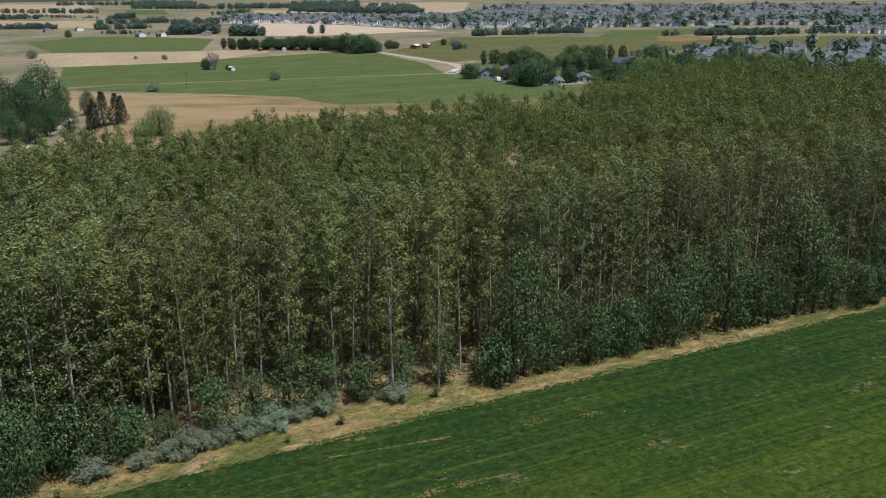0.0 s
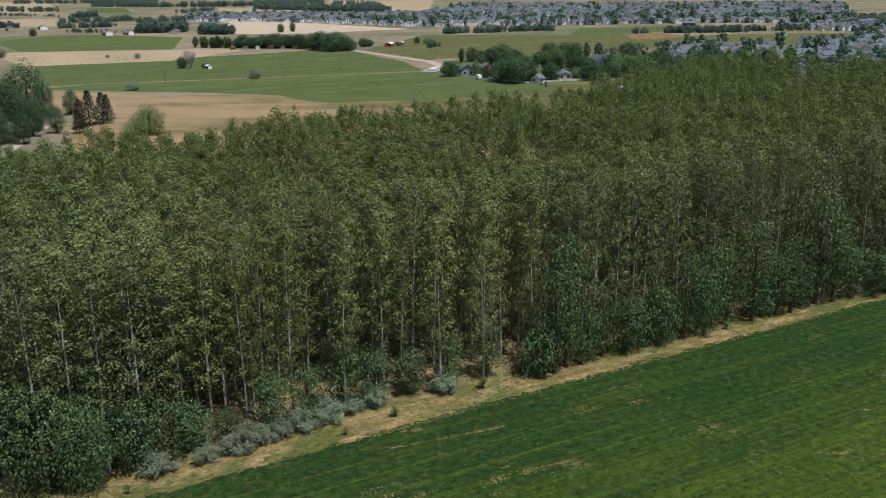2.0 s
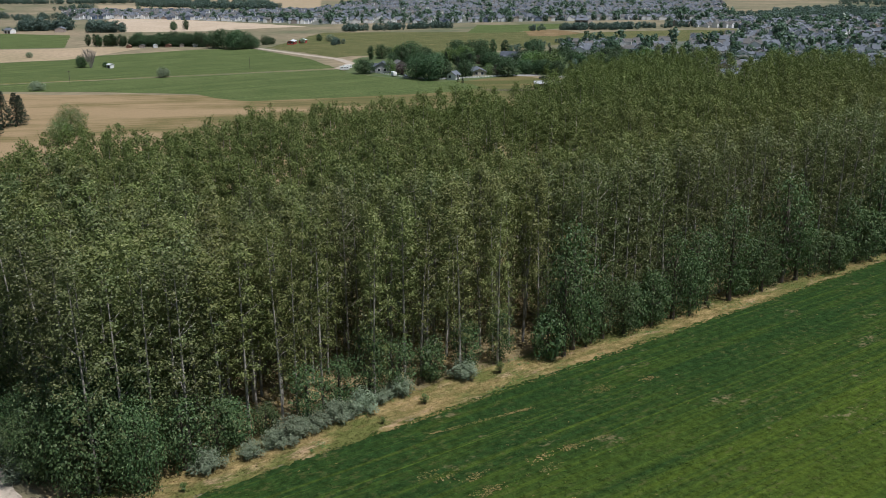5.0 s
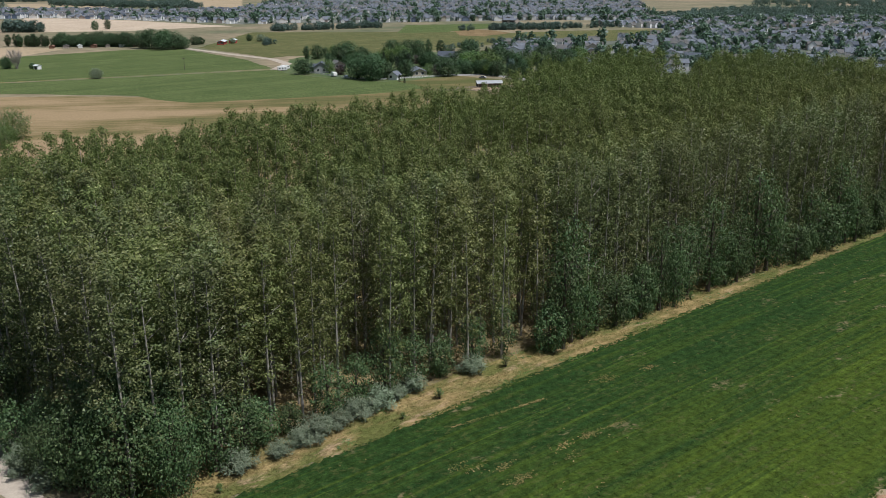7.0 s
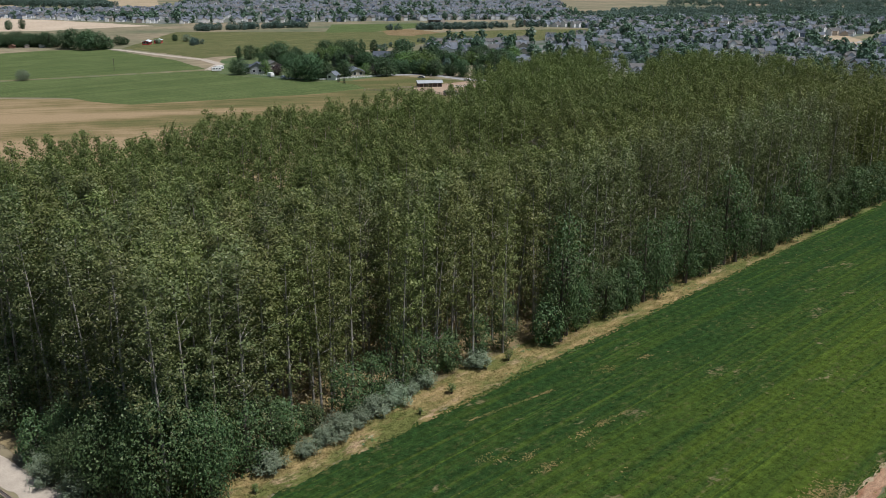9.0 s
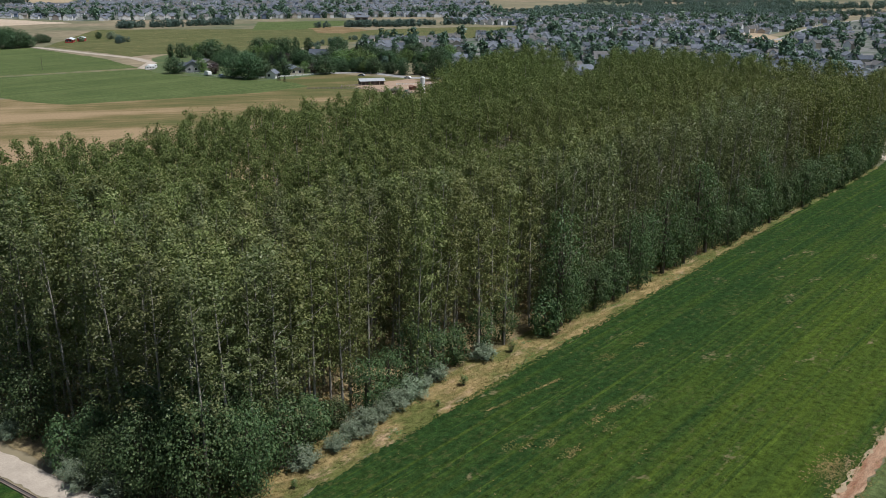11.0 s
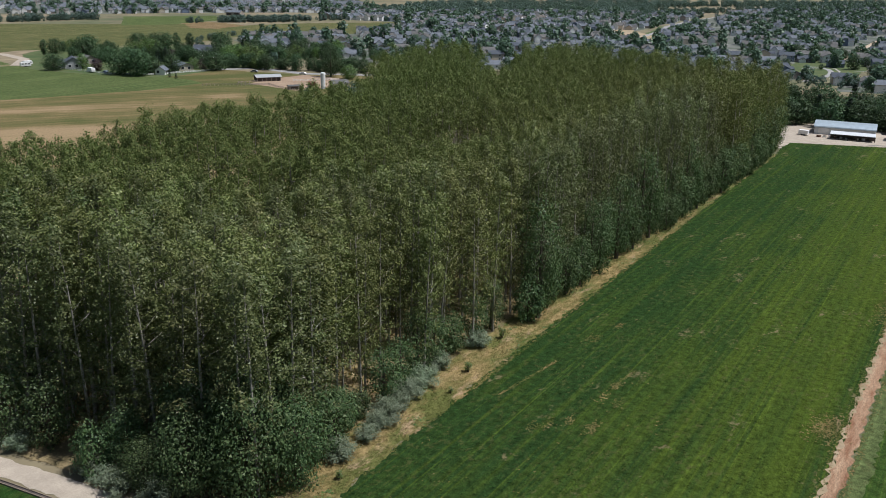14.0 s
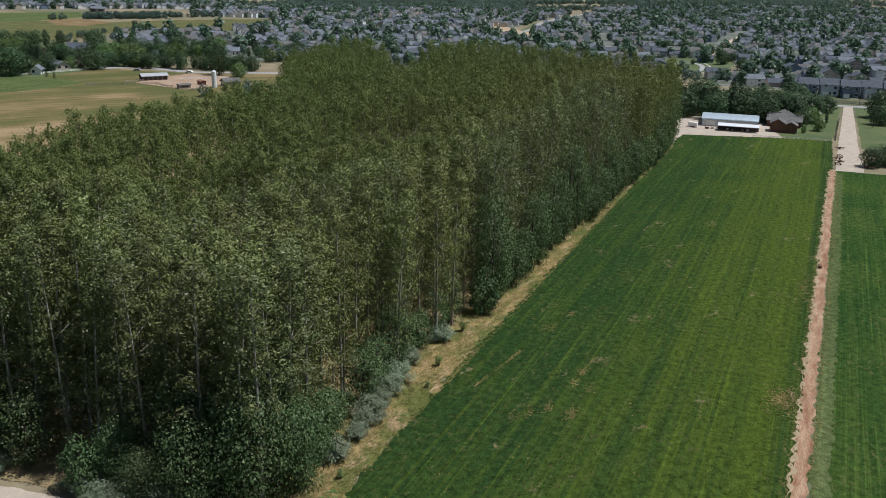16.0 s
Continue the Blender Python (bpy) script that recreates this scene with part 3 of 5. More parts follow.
ribbon("straw_edge", [(-190, -47.4), (-60, -45.7), (18, -45.1), (43, -45.0), (76, -45.1), (105, -45.0), (163, -44.9), (180, -44.8)], 0.4, 0.062, TAN, "bleached straw along the dirt strip", 0.42, 31)
ribbon("thin_crop_band", [(-190, -50.3), (-60, -48.6), (18, -48.05), (43, -47.9), (76, -47.8), (105, -47.7), (163, -47.2), (178, -47.0)], 2.0, 0.04, PASTURE, "paler thin crop beside the dirt strip", 0.3, 32)
ribbon("track_gravel", [(-12.0, -30), (-11.9, 10), (-12.1, 28), (-12.0, 40), (-11.6, 110), (20, 210), (46, 270), (54, 292)], 2.9, 0.048, GRAVEL, "pale sandy gravel track beside the trees", 0.2)
sheet("verge_green", [(-190, -29.8), (-14.6, -29.8), (-14.6, 15), (-14.4, 60), (-60, 160), (-190, 160)], 0.038, CROP_2, 0.2, 1.5, "green grass beyond the ditch", 6)

sheet("field_meadow", [(0, 68), (118, 70), (136, 88), (200, 112), (244, 140), (284, 152), (282, 180), (268, 203), (264, 244), (250, 250), (236, 255), (231, 241), (222, 234), (203, 236), (182, 246), (158, 252), (137, 297), (120, 318), (100, 340), (69, 385), (40, 400), (60, 300), (48, 240)], 0.04, MEADOW, 0.9, 5, "grazed olive and tan meadow with bleached streaks")
sheet("field_green_near", [(67.6, 397.7), (74.2, 400.5), (90.7, 400.8), (138.1, 375), (185.3, 350.4), (230, 328.3), (223.9, 294.4), (227.1, 270), (235.9, 248.4), (232.3, 232.7), (227.6, 221), (217.1, 222), (205.1, 223.7), (190, 232), (165, 246), (146.1, 257.3), (141.6, 277), (142.3, 293.2), (122.3, 325), (103.1, 348.8)], 0.046, PASTURE, 0.8, 8, "bright green field below a farm track")
sheet("field_green_mid", [(89.5, 532.8), (160, 498.4), (180.8, 509.9), (238.5, 496.4), (261.6, 473.4), (249.6, 386.7), (232.3, 334.1), (139.6, 379.6), (75.6, 408.7), (66, 408.6)], 0.03, PASTURE, 0.8, 8, "green field with a slight sheen")
ribbon("farm_track", [(62.9, 405.3), (74.9, 404.6), (91.5, 404.3), (139.1, 378), (186.6, 353.4), (231.6, 331.1)], 1.7, 0.06, VERGE, "pale grass track between fields", 0.2)
ribbon("farm_road", [(230.3, 328.8), (249.6, 346.8), (258.2, 372), (260.5, 413.8), (264.9, 472.4)], 5.5, 0.06, GRAVEL, "pale gravel farm road", 0.1)
sheet("field_tan_strip", [(86.6, 663.6), (103.1, 664.4), (187.7, 585.2), (207.4, 581.5), (219.5, 537.2), (180.8, 509.9), (160.6, 500.4), (89.8, 534.9), (82.1, 543.5)], 0.025, TAN, 1.0, 8, "tan dry strip between fields")
sheet("field_dark_far", [(104.6, 818.5), (104, 670.6), (189.3, 590.4), (234.7, 712.9), (196.4, 817.4), (159.9, 861.4)], 0.03, PASTURE, 1.0, 10, "far dark green field")
sheet("field_olive_west", [(271.3, 470.6), (360.7, 552.3), (411.1, 474.8), (457.2, 403.8), (429.3, 338.4), (339.8, 338.2), (272.5, 379.1), (263, 380.5)], 0.03, PASTURE_2, 1.5, 10, "far olive pasture with tan streaks")
sheet("field_olive_east", [(410, 453.3), (436.1, 396.7), (484.3, 370.9), (527.5, 322.2), (466.9, 285.8), (410.8, 306.2), (378, 347.7), (341.1, 384.5)], 0.033, PASTURE_2, 1.5, 10, "far olive pasture below the town")
sheet("field_green_east", [(468.2, 511.3), (508.4, 462.4), (478.4, 432.3), (433.5, 432.7), (410, 453.3)], 0.036, PASTURE, 1.5, 10, "far green pasture below the town")
sheet("bare_patch", [(443.8, 433.3), (461.6, 431.4), (460.9, 415.4), (451.6, 388.4), (423.4, 386), (418.1, 401.9)], 0.04, STUBBLE, 1.5, 6, "bare reddish soil in the far pasture")
sheet("field_cleared", [(345.8, 924), (376.8, 843.7), (385.2, 758), (390, 621.5), (360.2, 640.6), (317, 652.2), (275.8, 705.5), (288.7, 785.9)], 0.03, SAND, 2.0, 15, "pale cleared building land")
sheet("field_tan_hill", [(223.6, 2934.8), (416.8, 2178.7), (287.2, 1491.5), (136.7, 1823.9)], 0.03, TAN, 4.0, 30, "far tan grassland")
sheet("field_tan_low", [(110.4, 1486.9), (241.9, 1240.3), (202.3, 1031.7), (87.7, 1197.2)], 0.03, TAN, 4.0, 30, "far tan grassland")
sheet("field_tan_mid", [(472.7, 1303.7), (511.2, 1170.2), (482.9, 1000.2), (466.8, 995.5), (415.3, 1137.3)], 0.03, TAN, 4.0, 30, "far tan grassland")
sheet("field_tan_far", [(663.1, 1349.7), (738.3, 1168.7), (570.4, 896.1), (514.9, 949.4), (536, 1060.1)], 0.03, TAN, 4.0, 30, "far tan grassland")
sheet("field_green_hill", [(367, 1639.4), (403.3, 1531.9), (356.5, 1317.6), (316.7, 1380.3)], 0.03, PASTURE, 3.0, 25, "far green field on the plain")
sheet("yard_gravel", [(203, 9), (205, -2), (215.5, -2.6), (219.5, -21), (222, -31), (236, -26), (250, -24), (250, -2), (234, 14), (210, 16)], 0.07, GRAVEL, 0.3, 2, "pale gravel yard round the metal barn", 7)
sheet("driveway", [(181, -46.3), (213, -46.3), (250, -46.6), (292.3, -46.8), (294, -49.8), (255, -50.8), (215.5, -51.7), (188, -53.2), (181, -53)], 0.08, GRAVEL, 0.15, 2, "pale gravel drive along the field edge", 12)
sheet("lawn_house", [(222.4, -31), (223.4, -44.4), (250, -45.6), (291, -45.6), (291, 10), (252, 8), (252, -24), (236, -27)], 0.05, LAWN, 0.3, 3, "lawn with shade trees round the brown house", 8)
sheet("lawn_right", [(214, -52.6), (291, -50.6), (291, -62), (214, -62)], 0.05, LAWN, 0.3, 3, "green lawn beside the drive", 9)
ribbon("street", [(470, 112), (509.7, 150), (516, 143), (553.7, 145.4), (590.8, 153.5), (637.3, 154.7), (709.7, 148.4)], 5.0, 0.07, ASPHALT, "curving worn asphalt street")
ribbon("street_verge", [(455, 104), (470, 112), (509.7, 150), (516, 143), (553.7, 145.4), (590.8, 153.5)], 14.0, 0.035, LAWN, "grass verge beside the curving street", 0.6, 23)
ribbon("street_near", [(298, -140), (295.6, -60), (294.6, -44), (296, -10)], 5.0, 0.07, ASPHALT, "worn asphalt street beside the farm")
ribbon("street_bend", [(352, 20), (359, 18.6), (369.4, 15.3), (381, 14.8), (390, 15.7), (399, 18.5), (403.6, 22), (402, 26), (396, 29)], 3.0, 0.07, ASPHALT, "pale bend of a residential street")
ribbon("street_bend_walk", [(366, 12.4), (381, 12), (393, 12.8), (404, 16.5), (408.5, 22), (406, 29)], 0.9, 0.09, CONCRETE, "pale concrete footpath round the bend")
sheet("street_green", [(364, 40), (432, 36), (436, 10), (410, 3), (372, 6)], 0.03, LAWN, 0.8, 4, "sunlit grass round the street bend", 21)
ribbon("park_path", [(362, 5.5), (377, 1), (388, -1), (395, -0.2), (401, 2.8), (399, 7.4)], 1.3, 0.05, CONCRETE, "pale winding park path")
ribbon("dirt_lane", [(440, 19.5), (455, 19.6), (481, 19), (544, 18.8), (575, 16.7), (600, 12)], 3.4, 0.05, SAND, "pale dirt lane between gardens")
sheet("cleared_strip", [(541, 274.9), (587.7, 258.6), (618.3, 241.9), (651.4, 213.1), (613.9, 199.8), (588.2, 229.6), (559.8, 245.9), (526.5, 263)], 0.05, SAND, 1.5, 8, "long strip of pale cleared ground in the town")
sheet("cleared_lot", [(532.9, 179.1), (559.4, 169.1), (507.6, 130.4), (475.1, 117.2), (484.9, 140.6), (497.1, 162.3)], 0.045, TAN, 1.5, 6, "tan and green open ground in the town")
sheet("estate_lawn", [(225.5, 314.8), (223.9, 302.6), (226.1, 276.8), (230.6, 250.7), (241.5, 244.4), (257, 245.2), (270.9, 242), (273, 227.2), (293.5, 229), (333.5, 259), (347.4, 295.8), (335, 332.7), (312.7, 351.7), (295.7, 379.5), (263.2, 365.1)], 0.05, LAWN, 0.8, 4, "shaded lawns and gardens of the estate", 41)
ribbon("road_estate", [(264, 246), (276, 233), (271, 205), (285, 170), (300, 150)], 6.0, 0.07, ASPHALT, "grey estate road")
sheet("yard_stable", [(229, 178), (249, 172), (265, 180), (268, 203), (248, 207), (236, 205)], 0.07, PEN, 0.4, 3, "trodden reddish yard round the stable", 10)


# ---- poplar plantation ----
OPEN = ((64, 49, 22, 8), (80, 31, 20, 8), (42, 46, 11, 9), (104, 53, 13, 7), (30, 34, 11, 7))


def stunted(x, y):
    """1 at the heart of a patch of failed, low trees, 0 outside."""
    return max(max(0.0, 1 - math.hypot((x - cx) / rx, (y - cy) / ry) ** 3) for cx, cy, rx, ry in OPEN)


def thinned(x, y):
    """How many trees are lacking where the stand is open."""
    if stunted(x, y):
        return 0.12
    if 6 < x < 52 and y < 6.2:
        return 0.8
    if 14 < x < 62 and y < 20:
        return 0.3
    return 0.04


def plantation_places():
    rng = random.Random(11)
    places = []
    y = 4.6
    while y < 114:
        x = -3.4 + 0.25 * rng.random()
        while x < 208:
            px, py = x + rng.gauss(0, 0.4), y + rng.gauss(0, 0.4)
            far_y = 66 + 6 * min(1.0, max(0.0, px / 20)) - max(0.0, px - 60) * 0.06 if px < 112 else min(111, 69 + (px - 112) * 0.56)
            far_x = 201 + 2 * math.sin(py * 0.11) + 4.5 * max(0.0, 1 - py / 45) if not 70 < py < 84 else 174
            if py < far_y and px < far_x and rng.random() > thinned(px, py):
                places.append((px, py))
            x += 2.95
        y += 3.3
    for row_y, x0 in ((1.6, 112), (-1.0, 156)):
        x = x0
        while x < 205:
            places.append((x + rng.gauss(0, 0.4), row_y + rng.gauss(0, 0.3)))
            x += 3.15
    return places


def tallness(x, y):
    """How the stand's height varies over the plot: taller at the back and towards its far end."""
    back = min(1.0, max(0.0, (y - 18) / 25))
    low = math.exp(-((y - 66.5 - 0.52 * (x - 169)) / 6.5) ** 2) * min(1.0, max(0.0, (x - 128) / 20))
    corner = math.exp(-((x - 196) / 16) ** 2 - ((y - 4) / 8) ** 2)
    roll = 0.05 * noise.noise((x * 0.05, y * 0.07, 5.0)) + 0.03 * noise.noise((x * 0.14, y * 0.16, 9.0))
    return 0.985 + 0.0006 * x + 0.09 * back - 0.2 * low - 0.08 * corner + roll - 0.4 * max(0.0, min(1.0, (y - 90) / 22)) - 0.27 * stunted(x, y)


HERO = [poplar(s, 3300, 0.275, limbs=18, bare=(0.05, 0.15, 0.22, 0.28, 0.10, 0.20, 0.07, 0.25)[s], lower=(0.9, 0.6, 0.5, 0.45, 0.8, 0.55, 0.9, 0.45)[s], boughs=(54, 44, 42, 38, 48, 42, 52, 40)[s], wide=(2.7, 2.3, 2.2, 2.1, 2.4, 2.25, 2.6, 2.1)[s], knot=0.36) for s in range(8)]
MID = [poplar(20 + s, 2000, 0.27, limbs=5, sides=4, bare=0.5, lower=0.4, boughs=24, wide=2.15, knot=0.32) for s in range(6)]
FAR = [poplar(40 + s, 1300, 0.28, limbs=0, sides=3, bare=0.68, boughs=16, lower=0.5, wide=2.05, knot=0.33) for s in range(6)]
FAR += [poplar(50 + s, 2200, 0.36, limbs=0, sides=3, bare=0.03, boughs=50, lower=0.9, wide=2.4, knot=0.46) for s in range(3)]


def plant_poplars():
    rng = random.Random(5)
    spots = plantation_places()
    near = sorted(spots, key=lambda p: (0 if p[1] < 14.5 and p[0] < 150 or p[0] < 0.5 and p[1] < 60 else 1, p[0] * 0.6 + p[1]))[:300]
    chosen = set(near)
    heroes = []
    for i, kind in enumerate(HERO):
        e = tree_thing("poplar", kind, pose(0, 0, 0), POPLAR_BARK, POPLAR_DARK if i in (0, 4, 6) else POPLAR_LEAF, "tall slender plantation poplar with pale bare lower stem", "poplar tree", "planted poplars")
        heroes.append(e)
    used = set()
    for p in near:
        i = rng.randrange(8)
        if p[0] > 58 and p[1] < 9 or p[0] < 12 and p[1] < 8 or p[0] < -1:
            i = (0, 6, 4)[rng.randrange(3)]
        elif p[1] < 9 and 10 < p[0] < 58:
            i = (1, 2, 3, 5, 7)[rng.randrange(5)]
        s, h = rng.uniform(0.9, 1.2) * (1.15 if p[0] < 12 else 1.0), rng.uniform(0.9, 1.03) * tallness(*p)
        m = Matrix.LocRotScale((p[0], p[1], 0.05), Euler((0, 0, rng.uniform(0, 6.28))), None)
        if i not in used:
            used.add(i)
            e = heroes[i]
            e.matrix_basis = plan(m)
        else:
            e = copy_thing(heroes[i], plan(m))
        e.scale = (s * UNIT, s * UNIT, h * UNIT)
    mid, far = [], []
    for p in spots:
        if p in chosen:
            continue
        row = (*lay(*p), rng.uniform(0, 6.28), rng.uniform(0.85, 1.2), rng.uniform(0.89, 1.04) * tallness(*p))
        if p[0] + p[1] < 110 and p[1] < 66 or p[0] < 34:
            mid.append((*row, rng.randrange(6)))
        else:
            far.append((*row, 6 + rng.randrange(3) if p[1] < 13 or p[0] > 186 or p[0] < 1 else rng.randrange(6)))
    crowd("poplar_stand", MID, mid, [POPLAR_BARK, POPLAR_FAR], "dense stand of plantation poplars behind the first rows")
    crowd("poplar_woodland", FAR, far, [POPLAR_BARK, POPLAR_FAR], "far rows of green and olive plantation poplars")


plant_poplars()


# ---- edge of the plantation: low trees and silver bushes ----
def plant_edge():
    rng = random.Random(8)
    low = [broadleaf(70 + i, 2600, 0.24, H=(11.5, 8.0, 4.8)[i], R=(3.2, 2.7, 2.3)[i], low=0.0, lobes=(34, 24, 18)[i]) for i in range(3)]
    first = [tree_thing("poplar_sapling", k, pose(0, 0, 0), BARK, EDGE_LEAF, "bushy young poplar leafy to the ground at the wood's edge", "young poplar", "edge saplings") for k in low]
    spots = [(-8.6, 22, 2, 1.0), (-8.2, 36, 1, 1.0), (-6.6, 30.7, 1, 1.1), (-2.4, 38.4, 0, 1.0), (8.5, 4.0, 1, 1.0), (4.6, 3.4, 1, 1.1), (11.5, 5.6, 2, 1.1)]
    x = 15.0
    while x < 203:
        if x < 50:
            spots.append((x, 5.4 + rng.uniform(-0.4, 1.2), rng.choice((1, 2, 2)), rng.uniform(0.7, 1.1)))
            x += rng.uniform(3.0, 6.0)
        else:
            y = 1.7 + rng.uniform(-0.9, 0.9) - (1.2 if x > 108 else 0) - max(0.0, min(1.0, (x - 120) / 45)) * 2.2
            i = rng.choice((0, 0, 1, 1, 2))
            spots.append((x, y, i, rng.uniform(0.75, 1.2) * (1.15 if x > 90 else 1.0)))
            x += (3.6, 3.0, 2.3)[i] * rng.uniform(0.7, 1.1)
    used = set()
    for x, y, i, k in spots:
        m = pose(x, y, 0.04, 0, 0, rng.uniform(0, 360))
        e = first[i] if i not in used else copy_thing(first[i], plan(m))
        used.add(i)
        e.matrix_basis = plan(m)
        k *= UNIT
        e.scale = (k, k, k * (rng.uniform(1.0, 1.35) if x < 50 else rng.uniform(1.1, 1.55)))
    corner = [tree_thing("corner_bush", broadleaf(60 + i, 7000, 0.25, H=9.5, R=4.2, low=0.0, lobes=44), pose(0, 0, 0), BARK, EDGE_LEAF, "big rounded dark green young cottonwood at the wood's corner", "young tree", "corner bushes") for i in range(2)]
    for n, (x, y, k, tall) in enumerate(((-7.2, 10.2, 0.8, 1.0), (-4.8, 5.2, 0.95, 1.05), (-0.6, 2.4, 0.7, 1.2), (-3.0, 13.5, 0.85, 1.2), (-8.4, 15.2, 0.6, 0.8), (1.4, 6.8, 0.8, 1.35), (-5.8, 20.0, 0.6, 1.0), (-1.8, 8.4, 0.9, 1.25))):
        m = pose(x, y, 0.04, 0, 0, 67 * n)
        e = corner[n] if n < 2 else copy_thing(corner[n % 2], plan(m))
        e.matrix_basis = plan(m)
        e.scale = (k * 1.15 * UNIT, k * 1.15 * UNIT, k * tall * 1.35 * UNIT)
    silver = [tree_thing("silver_bush", shrub(90 + i, 2200, 0.34, H=2.1, R=1.7), pose(0, 0, 0), BARK, SILVER_LEAF, "silvery grey-green willow bush in dry grass", "bush", "silver bushes") for i in range(2)]
    rows = [(11.3, 1.6), (14.0, 2.1), (16.3, 2.4), (18.0, 3.0), (19.8, 2.9), (22.3, 3.4), (24.5, 3.7), (26.4, 3.8), (29.4, 4.3), (32.0, 4.6), (41.3, 3.6), (-9.2, 22.3), (-9.7, 16.9), (-6.8, 36.0), (-8.7, 33.4), (-9.4, 19.6), (6.5, 1.9), (-9.0, 12.6)]
    for n, (x, y) in enumerate(rows):
        m = pose(x + rng.uniform(-0.3, 0.3), y, 0.04, 0, 0, rng.uniform(0, 360))
        e = silver[n] if n < 2 else copy_thing(silver[n % 2], plan(m))
        e.matrix_basis = plan(m)
        k = UNIT * rng.uniform(0.8, 1.25)
        e.scale = (k * 1.1, k * 1.1, k)
    sprig = [tree_thing("green_sprig", shrub(97, 520, 0.26, H=1.9, R=0.8), pose(33.0, 0.6, 0.05), BARK, LIGHT_LEAF, "small leafy green sapling in the dry verge", "sapling", "verge saplings")]
    for x, y, k in ((26.3, -0.6, 0.5), (45.6, 2.0, 0.9), (60, 1.6, 0.9), (84, 1.0, 0.7), (2.5, -0.8, 0.6)):
        copy_thing(sprig[0], plan(pose(x, y, 0.05, 0, 0, x * 40))).scale = (k * UNIT,) * 3


plant_edge()


# ---- tussocks ----
def tussocks(name, spots, mat, size, blades, label, tall=1.0, up=0.35):
    rng = np.random.default_rng(len(spots))
    xy = np.repeat(np.array([lay(x, y) for x, y in spots]), blades, 0)
    c = np.concatenate([xy + rng.normal(0, size * 0.45, xy.shape), np.abs(rng.normal(0.5, 0.25, (len(xy), 1))) * size * 0.6 * tall + 0.05], 1)
    geo = leaves(rng, c, size, 0.02, up, False)
    ob = new(name, fast_mesh(name, geo[0], geo[1], [mat], np.zeros(len(geo[1]))))
    return tagged(ob, label, "plants", kind="stuff")


def sow():
    rng = random.Random(3)
    crop, dry, green = [], [], []
    while len(crop) < 24000:
        x, y = -40 + 252 * rng.random() ** 1.9, rng.uniform(-44.0, -2.9)
        if noise.noise((x * 0.12, y * 0.3, 0)) > -0.55:
            crop.append((x, y))
    while len(dry) < 9000:
        x, y = -9 + 150 * rng.random() ** 1.4, rng.uniform(-2.6, 6.0)
        (dry if noise.noise((x * 0.25, y * 0.4, 3)) > -0.3 or rng.random() < 0.6 else green).append((x, y))
    under = [(-6 + 110 * rng.random(), 6 + 40 * rng.random()) for _ in range(7000)]
    tussocks("alfalfa_tufts", crop, CROP_TUFT, 0.24, 4, "short dark green alfalfa tufts covering the field", 0.35, 2.5)
    tussocks("dry_grass_tufts", dry, VERGE, 0.22, 6, "dry tan grass tufts along the verge", 0.8, 1.8)
    tussocks("green_weed_tufts", green, LIGHT_LEAF, 0.24, 6, "green weeds in the dry verge", 0.9, 1.6)
    patch = [(38.5 + rng.gauss(0, 2.0), -42.6 + rng.gauss(0, 0.9)) for _ in range(260)] + [(85 + rng.gauss(0, 5), -43.2 + rng.gauss(0, 0.8)) for _ in range(260)]
    patch += [(-40 + 215 * rng.random(), rng.choice((-44.7, -47.2)) + rng.gauss(0, 0.28)) for _ in range(2600)]
    for (x0, y0), (x1, y1), n in (((28.8, -6.0), (41.7, -8.0), 170), ((37.1, -17.4), (43.8, -18.3), 60)):
        for _ in range(n):
            t = rng.random()
            patch.append((x0 + (x1 - x0) * t + rng.gauss(0, 0.2), y0 + (y1 - y0) * t + rng.gauss(0, 0.12)))
    for x, y in ((51.9, -9.6), (24, -14.5), (26, -19.4), (23.1, -13.1), (26.5, -16.3), (51.4, -8.8), (34.3, -17.6), (58.3, -10.8), (25.3, -19.4), (32.9, -19.6), (38.3, -17.8)):
        patch += [(x + rng.gauss(0, 0.9), y + rng.gauss(0, 0.35)) for _ in range(38)]
    patch += [(38.9 + rng.gauss(0, 2.2), -43.6 + rng.gauss(0, 0.7)) for _ in range(260)]
    while len(patch) < 4300:
        x, y = -30 + 150 * rng.random() ** 1.4, rng.uniform(-32, -4)
        if noise.noise((x * 0.09, y * 0.2, 7.0)) > 0.12:
            patch.append((x, y))
    tussocks("dry_weeds", patch, VERGE, 0.15, 7, "dry tan weeds along the dirt strip and in thin crop", 0.8, 1.5)
    tussocks("undergrowth", under, DRY_LEAF, 0.5, 3, "dry straw undergrowth between the poplar stems", 1.5)


sow()


# ---- ditch beside the gravel track ----
def ditch():
    wall = [(-0.32, 0.02), (-0.32, 0.2), (-0.2, 0.2), (-0.2, -0.1), (0.2, -0.1), (0.2, 0.2), (0.32, 0.2), (0.32, 0.02), (0.3, -0.2), (-0.3, -0.2)]
    e = thing("irrigation_ditch", pose(-14.3, 0, 0.03, 0, 0, 5.1), "narrow earth-stained concrete irrigation channel beside the gravel track", "ditch")
    part("channel", extrude_y(wall, -40, 52), STAINED, e)
    part("channel_bed", box(-0.19, -40, -0.09, 0.19, 52, 0.08), DARK_WOOD, e, "dark bed along the channel")
    return e


ditch()


# ---- houses and farm buildings ----
def gable_walls(w, d, h, rise):
    """Walls with gables at both ends of y; ridge along y."""
    return extrude_y([(-w / 2, 0), (w / 2, 0), (w / 2, h), (0, h + rise), (-w / 2, h)], -d / 2, d / 2)


